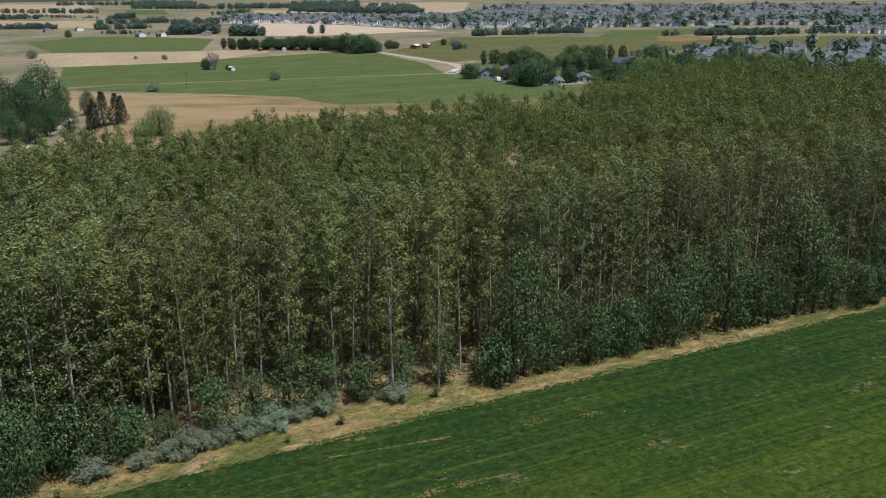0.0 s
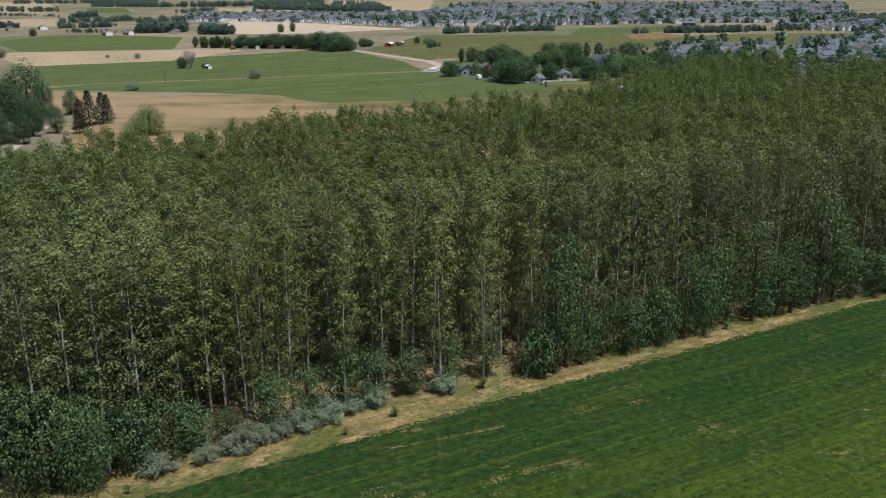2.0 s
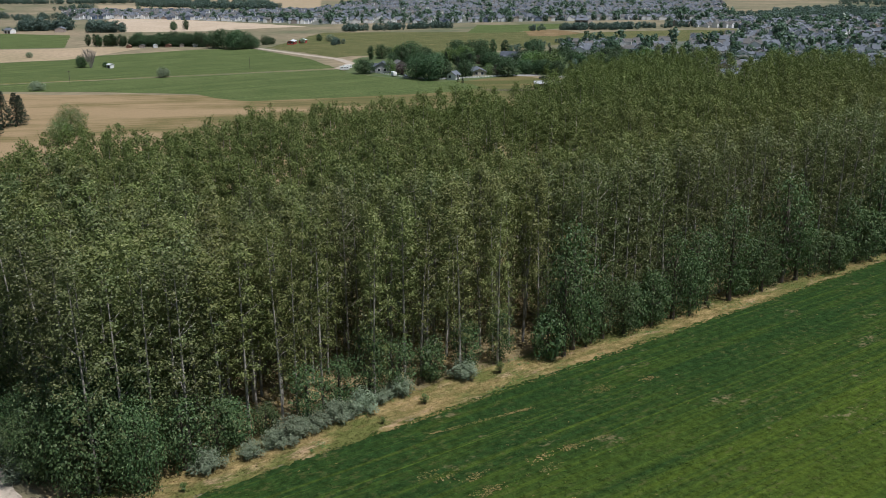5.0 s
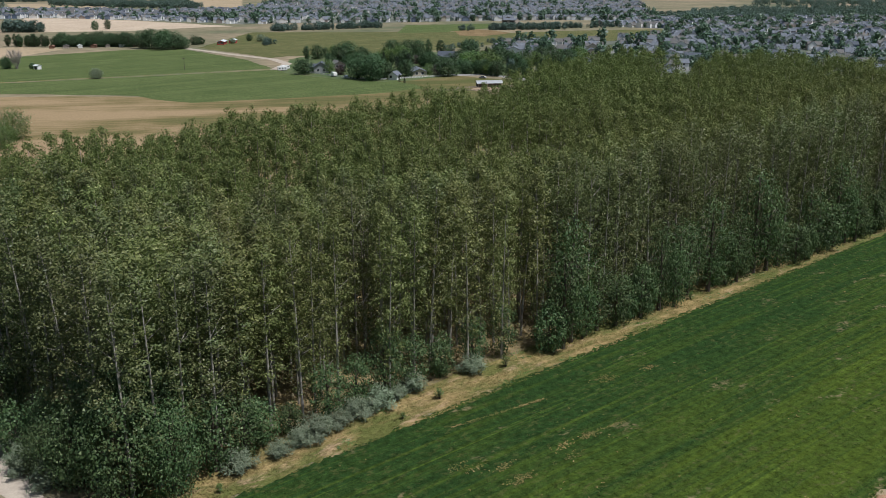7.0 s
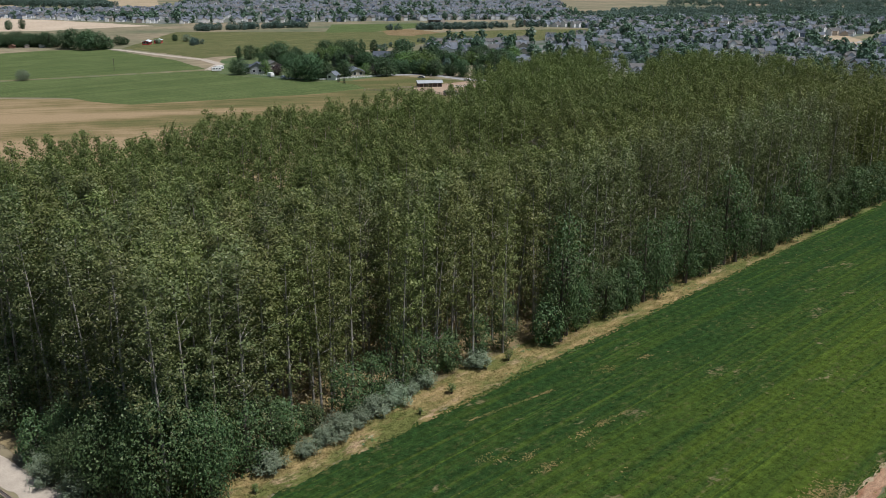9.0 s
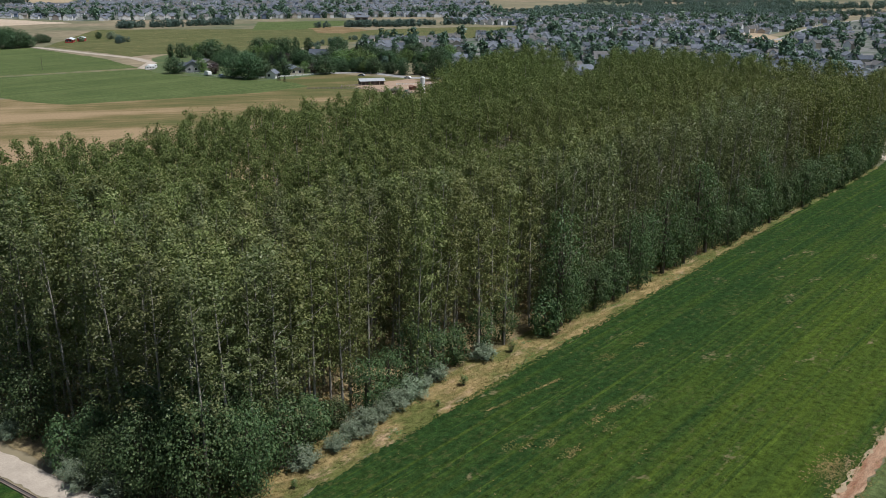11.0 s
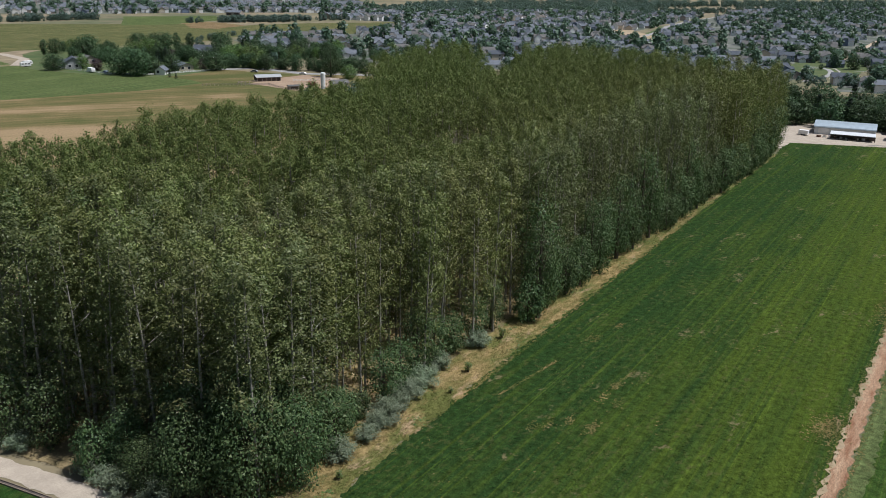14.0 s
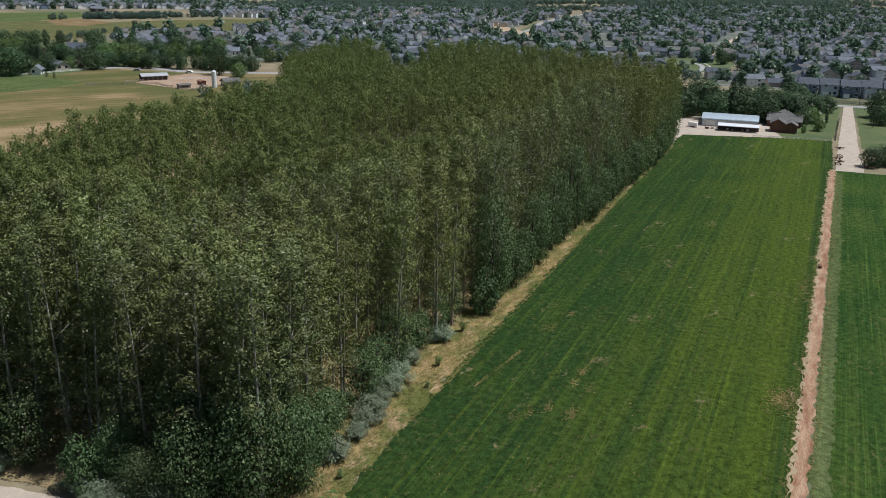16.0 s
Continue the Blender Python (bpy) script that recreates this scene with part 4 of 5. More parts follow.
def gable_roof(w, d, h, rise, over=0.45, thick=0.18):
    k = rise / (w / 2)
    x, low = w / 2 + over, h - over * k
    top = h + rise
    return extrude_y([(-x, low), (0, top), (x, low), (x, low + thick), (0, top + thick), (-x, low + thick)], -d / 2 - over, d / 2 + over)


def shifted(geo, x=0, y=0, z=0, turn=0):
    c, s = math.cos(radians(turn)), math.sin(radians(turn))
    return [(p[0] * c - p[1] * s + x, p[0] * s + p[1] * c + y, p[2] + z) for p in geo[0]], geo[1]


def window(parent, x, y, z, w, h, face, frame_mat=None):
    """face: 'x', '-x', 'y', '-y', the wall that it sits in."""
    s = 1 if face[0] != "-" else -1
    def slab(ww, hh, out):
        a, b = sorted((-0.05 * s, out * s))
        return box(a, -ww / 2, -hh / 2, b, ww / 2, hh / 2) if face[-1] == "x" else box(-ww / 2, a, -hh / 2, ww / 2, b, hh / 2)
    o = part("window", slab(w + 0.24, h + 0.24, 0.05), frame_mat or WHITE, parent, "", pose(x, y, z))
    part("pane", slab(w, h, 0.07), GLASS, o, "dark glass pane")
    return o


def house(name, m, w, d, h, rise, wall, roof, label, porch=True, group="", category="house", grow=UNIT, wing=None):
    """A gabled house, ridge along y, with a front wing, garage and windows; its front looks to -x."""
    e = thing(name, m, label, category, group, grow)
    part("wall", gable_walls(w, d, h, rise), wall, e)
    part("roof", gable_roof(w, d, h, rise), roof, e)
    ww, dd, hh = d * 0.42, w * 0.45, h * 0.92
    if porch:
        part("front_wing", shifted(gable_walls(ww, dd, hh, ww * 0.3), -w / 2 - dd / 2 + 0.6, d * 0.22, 0, 90), wing or wall, e)
        part("wing_roof", shifted(gable_roof(ww, dd, hh, ww * 0.3), -w / 2 - dd / 2 + 0.6, d * 0.22, 0, 90), roof, e)
        part("garage_door", box(-w / 2 - dd + 0.5, d * 0.22 - ww * 0.36, 0.05, -w / 2 - dd + 0.64, d * 0.22 + ww * 0.36, 2.2), WHITE, e, "white panelled garage door")
        window(e, -w / 2 - dd + 0.6, d * 0.22, hh + ww * 0.08, 0.9, 0.7, "-x")
    part("door", box(-w / 2 - 0.05, -d * 0.12, 0.05, -w / 2 + 0.05, -d * 0.12 + 1.0, 2.1), DARK_WOOD, e)
    for k in range(1 + int(h > 4)):
        z = 1.5 + 2.7 * k
        window(e, -w / 2, -d * 0.32, z, 1.5, 1.2, "-x")
        window(e, 0.2 * w, -d / 2, z, 1.2, 1.2, "-y")
        window(e, -0.22 * w, -d / 2, z, 1.2, 1.2, "-y")
        window(e, 0.2 * w, d / 2, z, 1.2, 1.2, "y")
        window(e, w / 2, 0.2 * d, z, 1.4, 1.2, "x")
    return e


def shed(name, m, w, d, h, rise, wall, roof, label, category="shed", group="", doors=1):
    e = thing(name, m, label, category, group, UNIT)
    part("wall", gable_walls(w, d, h, rise), wall, e)
    part("roof", gable_roof(w, d, h, rise, 0.3, 0.1), roof, e)
    for k in range(doors):
        y = d * ((k + 0.5) / doors - 0.5)
        part("door", box(-w / 2 - 0.04, y - 0.32 * d / doors, 0.03, -w / 2 + 0.05, y + 0.32 * d / doors, h * 0.8), DARK_WOOD, e)
    return e


def metal_barn():
    """Long barn with a curved steel roof and a lean-to along its front; front to -x."""
    e = thing("metal_barn", pose(237.6, -13.7, 0.07, 0, 0, 5.3), "long pale metal barn with curved blue-grey steel roof and lean-to", "barn", "", UNIT)
    L, W = 18.2, 10.5
    arc = [(W / 2 * math.cos(a), 2.25 + 1.35 * math.sin(a)) for a in np.linspace(0, math.pi, 15)]
    part("wall", extrude_y([(W / 2, 0)] + [(x * 0.985, z - 0.06) for x, z in arc] + [(-W / 2, 0)], -L / 2, L / 2), STEEL_WALL, e)
    part("roof", extrude_y([(x * 1.05, z) for x, z in arc] + [(x * 1.05, z + 0.12) for x, z in reversed(arc)], -L / 2 - 0.3, L / 2 + 0.3), STEEL, e, "weathered blue-grey steel roof")
    for k in range(9):
        y = -L / 2 + (k + 0.5) * L / 9
        part("roof_seam", extrude_y([(x * 1.052, z + 0.1) for x, z in arc] + [(x * 1.052, z + 0.2) for x, z in reversed(arc)], y - 0.05, y + 0.05), STEEL, e)
    lean = thing("lean_to", pose(0, 0, 0), "", "")
    lean.parent = e
    part("lean_roof", ([(-W / 2 + 0.1, -L / 2, 2.2), (-W / 2 - 3.4, -L / 2, 1.7), (-W / 2 - 3.4, L / 2 - 5, 1.7), (-W / 2 + 0.1, L / 2 - 5, 2.2), (-W / 2 + 0.1, -L / 2, 2.32), (-W / 2 - 3.4, -L / 2, 1.82), (-W / 2 - 3.4, L / 2 - 5, 1.82), (-W / 2 + 0.1, L / 2 - 5, 2.32)], box(0, 0, 0, 1, 1, 1)[1]), STEEL_WALL, lean, "white sheet-metal roof")
    for k in range(6):
        y = -L / 2 + 0.2 + k * (L - 5.4) / 5
        part("post", box(-W / 2 - 3.3, y - 0.07, 0, -W / 2 - 3.16, y + 0.07, 1.72), DARK_WOOD, lean)
    # Dark boards added as the shade beneath the open lean-to.
    part("shade_panel", box(-W / 2 - 0.1, -L / 2, 0, -W / 2 - 0.02, L / 2 - 5, 2.1), DARK_WOOD, lean, "dark panel standing in for the shade under the lean-to")
    part("roller_door", box(-W / 2 - 0.06, L / 2 - 4.4, 0.03, -W / 2 + 0.02, L / 2 - 1.2, 2.0), WHITE, e, "white roller door")
    part("end_door", box(-1.4, -L / 2 - 0.06, 0.03, 1.4, -L / 2 + 0.02, 2.3), WHITE, e)


metal_barn()
rng_farm = random.Random(21)
for k in range(9):
    x, y = 228.6 + rng_farm.uniform(-0.6, 0.9), -8.0 - 1.5 * k
    c = thing("crate", pose(x, y, 0.07, 0, 0, rng_farm.uniform(0, 90)), "stacked pale storage crate beside the metal barn", "crate", "crates by the barn")
    s = rng_farm.uniform(0.5, 0.9)
    part("box", box(-s, -s * 0.6, 0, s, s * 0.6, s), WHITE if k % 3 else RUST, c)
    part("lid", box(-s - 0.04, -s * 0.6 - 0.04, s, s + 0.04, s * 0.6 + 0.04, s + 0.08), RAIL_WOOD, c)
trailer = thing("cargo_trailer", pose(229.0, -3.6, 0.07, 0, 0, 84), "small white box trailer parked by the barn", "trailer")
part("body", box(-1.8, -1.0, 0.45, 1.8, 1.0, 2.1), WHITE, trailer)
for sx in (-0.5, 0.5):
    for sy in (-1.02, 1.02):
        part("wheel", tube((sx, sy - 0.1, 0.33), (sx, sy + 0.1, 0.33), 0.33, 0.33, 12), RUBBER, trailer)
part("drawbar", box(1.8, -0.06, 0.45, 3.0, 0.06, 0.55), RUST, trailer)

house("brown_house", pose(244.5, -29.6, 0.06, 0, 0, 2), 9, 11, 2.1, 1.9, BROWN_WOOD, ROOF_BROWN, "low brown timber house with grey-brown shingle roof", False)
wing = shed("brown_annexe", pose(233.4, -28.4, 0.06, 0, 0, 92), 4.6, 6.0, 3.0, 1.3, BROWN_WOOD, ROOF_BROWN, "brown boarded annexe with grey-brown roof", "house annexe")
shed("brown_annexe", pose(232.6, -32.2, 0.06, 0, 0, 92), 4.0, 5.4, 2.6, 1.0, BROWN_WOOD, ROOF_BROWN, "lower brown boarded annexe beside the house", "house annexe")
hip = thing("roof_pavilion", pose(249, -29.0, 0.06), "square brown house wing with pyramid shingle roof", "house wing", "", UNIT)
part("wall", box(-3, -3, 0, 3, 3, 3.2), BROWN_WOOD, hip)
part("roof", ([(-3.5, -3.5, 3.1), (3.5, -3.5, 3.1), (3.5, 3.5, 3.1), (-3.5, 3.5, 3.1), (0, 0, 5.0)], [(3, 2, 1, 0), (0, 1, 4), (1, 2, 4), (2, 3, 4), (3, 0, 4)]), ROOF_BROWN, hip)


def fence(name, line, step, h, post_mat, rail_mat, rails, label, thick=0.12):
    e = thing(name, pose(line[0][0], line[0][1], 0.03), label, "fence")
    line = [lay(x, y) for x, y in line]
    ox, oy = line[0]
    for (x0, y0), (x1, y1) in zip(line, line[1:]):
        L = math.hypot(x1 - x0, y1 - y0)
        a = math.degrees(math.atan2(y1 - y0, x1 - x0))
        n = max(1, int(round(L / step)))
        me = mesh_of("post", *box(-thick / 2, -thick / 2, 0, thick / 2, thick / 2, h), [post_mat])
        for i in range(n + 1):
            t = i / n
            part("post", me, None, e, "", pose(x0 + (x1 - x0) * t - ox, y0 + (y1 - y0) * t - oy, 0, 0, 0, a))
        for k in range(rails):
            z = h * (k + 0.8) / rails
            part("rail", box(0, -0.03, z - 0.07, L, 0.03, z + 0.07), rail_mat, e, "", pose(x0 - ox, y0 - oy, 0, 0, 0, a))
    return e


fence("white_fence", [(232.5, 309), (229.4, 274), (235, 256.6), (256.3, 246.4), (266, 245.4)], 2.2, 0.95, WHITE, WHITE, 3, "white three-rail paddock fence along the estate", 0.16)
fence("pen_fence", [(222, 216), (229, 205), (236, 196), (232, 188), (226.5, 168)], 2.0, 1.1, RAIL_WOOD, RAIL_WOOD, 2, "weathered grey wooden pen fence", 0.2)
fence("pen_fence", [(229, 205), (234, 209), (240, 205)], 2.0, 1.1, RAIL_WOOD, RAIL_WOOD, 2, "short weathered wooden pen fence by the stable", 0.2)
fence("pen_fence", [(250, 195), (258, 186), (262, 182)], 2.0, 1.0, WHITE, WHITE, 2, "pale rail fence round the sand yard", 0.16)
fence("lawn_fence", [(220.2, -22.5), (223.0, -44)], 1.7, 0.7, WHITE, WHITE, 1, "low white post fence at the field end", 0.14)
fence("drive_fence", [(223.5, -45.4), (262, -45.8)], 2.0, 1.5, DARK_WOOD, DARK_WOOD, 4, "dark board fence beside the drive", 0.14)
fence("street_fence", [(300.5, -66), (300, -38)], 2.4, 1.7, RAIL_WOOD, RAIL_WOOD, 6, "grey board fence along the street", 0.12)


def stable():
    e = thing("stable", pose(246.0, 204.5, 0.07, 0, 0, 57), "long dark open stable with pale metal roof", "stable", "", UNIT)
    part("wall", gable_walls(4.8, 11, 1.9, 0.9), DARK_WOOD, e)
    part("roof", gable_roof(4.8, 11, 1.9, 0.9, 0.5, 0.1), STABLE_ROOF, e, "pale corrugated metal roof")
    for k in range(6):
        part("stall_post", box(-2.7, -5.4 + k * 2.12, 0, -2.5, -5.2 + k * 2.12, 1.75), RAIL_WOOD, e)
    return e


stable()
silo = thing("silo", pose(238.5, 172.5, 0.07), "tall white concrete silo with rounded cap", "silo", "", UNIT)
part("shaft", tube((0, 0, 0), (0, 0, 6.4), 1.0, 1.0, 20), WHITE, silo)
part("cap", solid(tube((0, 0, 6.4), (0, 0, 6.7), 1.05, 0.85, 20), tube((0, 0, 6.7), (0, 0, 6.9), 0.85, 0.3, 20)), STEEL_WALL, silo)
for k in range(5):
    part("hoop", tube((0, 0, 0.9 + 1.2 * k), (0, 0, 0.98 + 1.2 * k), 1.03, 1.03, 20), STEEL_WALL, silo)
shed("pen_shed", pose(232, 181, 0.07, 0, 0, 60), 2.2, 5, 1.4, 0.4, RAIL_WOOD, ROOF_BROWN, "low grey shelter in the pens")
shed("pen_shed", pose(243, 181, 0.07, 0, 0, 150), 2.2, 4, 1.4, 0.4, RUST, RUST, "low rusty shelter in the pens")

house("milk_barn", pose(246, 170.5, 0.07, 0, 0, 60), 4.4, 7, 1.7, 1.2, CREAM, ROOF_BROWN, "cream farm building with brown shingle roof beside the silo", False, "", "barn")

# estate
house("white_cottage", pose(239.5, 253.4, 0.05, 0, 0, 120), 4.4, 5.6, 2.3, 1.6, WHITE, ROOF_GREY, "small white gabled cottage by the white fence", False)
house("grey_house", pose(237, 301.5, 0.05, 0, 0, -35), 7.5, 10, 3.2, 2.2, GREY, ROOF_DARK, "two-storey grey house with dark roof among trees")
house("ranch_house", pose(256.5, 258.4, 0.05, 0, 0, -30), 7, 16, 2.2, 1.5, CREAM, ROOF_GREY, "long low cream house behind the fence", False)
house("tall_house", pose(295.6, 281, 0.05, 0, 0, 30), 8, 11, 4.2, 2.8, WHITE, ROOF_DARK, "tall white house with steep dark roof among trees")
house("brick_house", pose(252.2, 309.7, 0.05, 0, 0, -20), 7, 10, 2.3, 1.8, TAUPE, ROOF_BROWN, "taupe house with brown roof behind trees")
house("cream_house", pose(330, 184, 0.05, 0, 0, 40), 7, 9, 3.8, 2.0, CREAM, ROOF_BROWN, "two-storey cream house with brown roof")
house("cream_house", pose(312, 171, 0.05, 0, 0, 50), 7, 9, 2.4, 2.0, CREAM, ROOF_GREY, "single-storey cream house with grey roof")
house("blue_house", pose(320, 152, 0.05, 0, 0, 60), 7.5, 9, 2.5, 2.2, PALE_BLUE, ROOF_GREY, "pale blue house with grey roof")
house("red_barn", pose(294, 481, 0.03, 0, 0, -38), 5, 11, 2.2, 0.9, RED, STEEL_WALL, "red barn with pale metal roof beside farm road", False, "", "barn")
shed("red_barn", pose(303, 483, 0.03, 0, 0, -38), 5, 8, 2.3, 0.9, RED, STEEL_WALL, "second red barn with pale roof", "barn")
shed("field_shed", pose(158.8, 430, 0.03, 0, 0, 20), 2.6, 3.2, 2.0, 0.5, WHITE, STEEL_WALL, "tiny white shed under the bushes", "shed")
for k in range(7):
    x, y = 215.9 + 6.27 * k, 548.7 - 5.82 * k
    shed("farm_shed", pose(x, y, 0.03, 0, 0, -30 + 7 * (k % 3)), 3 + k % 2, 5, 1.7, 0.7, (RUST, TAUPE, WHITE)[k % 3], (RUST, ROOF_BROWN, STEEL_WALL)[k % 3], ("rusty brown farm shed below the hedgerow", "taupe farm shed below the hedgerow", "white farm shed below the hedgerow")[k % 3], "shed", "hedgerow sheds")
for x, y, turn, w in ((198, 806, 10, 7), (212, 790, 20, 6), (244, 763, -20, 9), (470, 590, 10, 7), (520, 455, 15, 9), (556, 470, 10, 7), (150, 1000, 5, 9), (178, 985, 5, 8)):
    shed("far_farmhouse", pose(x, y, 0.03, 0, 0, turn), w, w * 1.8, 3.2, 1.8, WHITE if w < 9 else TAUPE, ROOF_GREY, "far farm building with grey roof" if w >= 9 else "far white farm building with grey roof", "farm building", "far farms", 2)


def car(m, mat, label):
    e = thing("parked_car", m, label, "car", "parked cars")
    body = [(-2.2, 0.35), (2.2, 0.35), (2.25, 0.8), (1.2, 0.95), (0.6, 1.45), (-1.2, 1.45), (-1.9, 0.95), (-2.25, 0.85)]
    part("body", extrude_y(body, -0.85, 0.85), mat, e)
    glass = [(-1.65, 0.98), (1.05, 0.98), (0.55, 1.4), (-1.1, 1.4)]
    for s in (-1, 1):
        part("side_window", extrude_y(glass, *sorted((s * 0.84, s * 0.87))), GLASS, e)
        for x in (-1.35, 1.4):
            w = part("wheel", tube((x, s * 0.74, 0.33), (x, s * 0.9, 0.33), 0.33, 0.33, 12), RUBBER, e)
            part("rim", tube((x, s * 0.9, 0.33), (x, s * 0.92, 0.33), 0.18, 0.18, 8), STEEL, w)
    return e


for x, y, a, mat, label in ((268, 204, 100, WHITE, "white car parked on the estate road"), (264, 226, 110, GREY, "grey car on the estate road"), (231, 276, 80, BLUE, "dark blue car behind the white fence"), (302, -26, 10, GREY, "grey car in a townhouse court"), (303, -30, 15, WHITE, "white car in a townhouse court"), (306, -21, 100, RED, "red car in a townhouse court")):
    car(pose(x, y, 0.09, 0, 0, a), mat, label)


def caravan(m, label):
    e = thing("caravan", m, label, "caravan", "caravans")
    part("body", extrude_y([(-3, 0.5), (3, 0.5), (3.1, 1.4), (2.7, 2.7), (-2.9, 2.7), (-3.1, 1.4)], -1.15, 1.15), WHITE, e)
    for x in (-1.8, 0, 1.8):
        window(e, x, -1.15, 1.8, 1.0, 0.6, "-y")
    for s in (-1, 1):
        part("wheel", tube((0, s * 1.0, 0.35), (0, s * 1.2, 0.35), 0.35, 0.35, 12), RUBBER, e)


for x, y, a in ((229.8, 322, -20), (234, 326, 0), (230, 283, 75)):
    caravan(pose(x, y, 0.05, 0, 0, a), "white caravan parked beside the field")


def implement(m, k):
    """Worn farm machinery: frame, axle and wheels."""
    e = thing("farm_implement", m, "rusty disused farm implement beside the drive", "farm machine", "old implements")
    part("frame", solid(box(-1.6, -0.7, 0.55, 1.6, -0.55, 0.7), box(-1.6, 0.55, 0.55, 1.6, 0.7, 0.7), box(-1.6, -0.7, 0.7, -1.4, 0.7, 0.85), box(1.2, -0.7, 0.7, 1.4, 0.7, 0.85)), RUST, e)
    part("drawbar", box(1.6, -0.06, 0.55, 3.0, 0.06, 0.66), RUST, e)
    for i in range(4):
        part("tine", tube((-1.2 + 0.7 * i, 0, 0.7), (-1.35 + 0.7 * i, 0.1, 0.05), 0.06, 0.03, 5), RUST, e)
    for s in (-1, 1):
        part("wheel", tube((0, s * 0.75, 0.4), (0, s * 0.92, 0.4), 0.4, 0.4, 12), RUBBER, e)


for k, (x, y, a) in enumerate(((188, -46.7, 20), (192, -47.1, 70), (196, -46.6, 130), (199, -47.0, 10), (211, -46.8, 80), (187, -54.4, 40), (193, -55.6, 100))):
    implement(pose(x, y, 0.08, 0, 0, a), k)


def pole(x, y, h, arm=True):
    e = thing("utility_pole", pose(x, y, 0), "weathered wooden utility pole", "pole", "utility poles")
    part("mast", tube((0, 0, 0), (0, 0, h), 0.15, 0.1, 8), DARK_WOOD, e)
    if arm:
        part("crossarm", box(-0.9, -0.06, h - 0.7, 0.9, 0.06, h - 0.55), DARK_WOOD, e)
        for s in (-0.8, 0, 0.8):
            part("insulator", tube((s, 0, h - 0.55), (s, 0, h - 0.35), 0.05, 0.03, 6), GLASS, e)


for x, y, h in ((119, 374, 8), (299, -52, 9), (252, -56, 9), (204, 366, 8)):
    pole(x, y, h)
marker = thing("valve_box", pose(96, -45.4, 0.05), "dark metal irrigation valve on the dirt strip", "valve")
part("drum", tube((0, 0, 0), (0, 0, 0.7), 0.45, 0.4, 10), RUST, marker)
part("lever", box(0.3, -0.05, 0.6, 0.9, 0.05, 1.1), RUST, marker)


# ---- trees beyond the plantation ----
ROUND = [broadleaf(110 + i, 2600, 0.50, H=9 + i % 3, R=4.4 + 0.4 * (i % 2), low=0.0, lobes=26) for i in range(4)]
TALL = [broadleaf(120 + i, 2400, 0.44, H=13, R=2.6, low=0.0, lobes=26) for i in range(2)]
SPRUCE = [conifer(130 + i, 2400, 0.36) for i in range(2)]
GIANT = [broadleaf(140 + i, 5000, 0.52, H=20, R=7.0, low=0.0, lobes=34) for i in range(2)]


def make_stock():
    stock = {}
    for key, name, kinds, leaf, label in (
        ("round", "broadleaf_tree", ROUND, BROAD_LEAF, "rounded dark green broadleaf tree"),
        ("light", "broadleaf_tree", ROUND[:2], LIGHT_LEAF, "bright green broadleaf tree"),
        ("willow", "willow_tree", [broadleaf(150, 5000, 0.30, H=9.5, R=4.6, low=0.0, lobes=34)], LIGHT_LEAF, "soft rounded yellow-green tree"),
        ("tall", "columnar_tree", TALL, BROAD_LEAF, "tall narrow dark green tree"),
        ("spruce", "conifer_tree", SPRUCE, CONIFER_LEAF, "dark pointed conifer"),
        ("giant", "cottonwood_tree", GIANT, BROAD_LEAF, "huge spreading dark cottonwood"),
        ("purple", "plum_tree", ROUND[2:3], PURPLE_LEAF, "small purple-leaved ornamental tree"),
        ("silver", "silver_tree", ROUND[3:4], SILVER_LEAF, "rounded silvery olive tree standing alone"),
    ):
        stock[key] = [(tree_mesh("trunk", k[0], BARK), tree_mesh("crown", k[1], leaf), name, label) for k in kinds]
    return stock


STOCK = make_stock()
WOOD_RNG = random.Random(77)


def tree(key, x, y, height, wide=1.0, note="", group=""):
    trunk, crown, name, label = WOOD_RNG.choice(STOCK[key])
    e = thing(name, pose(x, y, 0.02, 0, 0, WOOD_RNG.uniform(0, 360)), label + note, "tree", group)
    part("trunk", trunk, None, e)
    part("crown", crown, None, e)
    native = {"round": 9.5, "light": 9.5, "willow": 9.5, "tall": 13, "spruce": 12, "giant": 20, "purple": 10, "silver": 9}[key]
    k = height / native * UNIT
    e.scale = (k * wide, k * wide, k)
    return e


# big trees, conifers and willow behind the near end of the wood
for x, y, h in ((32, 262, 16), (44, 288, 20), (28, 290, 18), (38, 250, 12), (26, 240, 11), (46, 252, 9), (14, 268, 17), (20, 255, 15), (36, 272, 15), (22, 300, 18), (40, 306, 15), (8, 290, 16), (33, 236, 9), (42, 262, 11), (60, 296, 9), (52, 304, 11)):
    tree("giant", x, y, h * 1.25, 0.95, " beside the farm lane", "lane trees")
for x, y, h in ((55, 258, 9), (59, 262, 11), (64, 264, 10), (67, 270, 8.5), (52, 246, 7)):
    tree("spruce", x, y, h * 1.2, 1.5, " at the stubble's edge", "lane conifers")
tree("willow", 70, 228, 10.5, 1.25, " like a willow at the wood's far edge")
tree("willow", 62, 214, 8.5, 1.2, " like a willow at the wood's far edge")
for x, y, h in ((36, 305, 6), (30, 243, 7), (52, 300, 5)):
    tree("silver", x, y, h, 1.1, " by the farm lane")
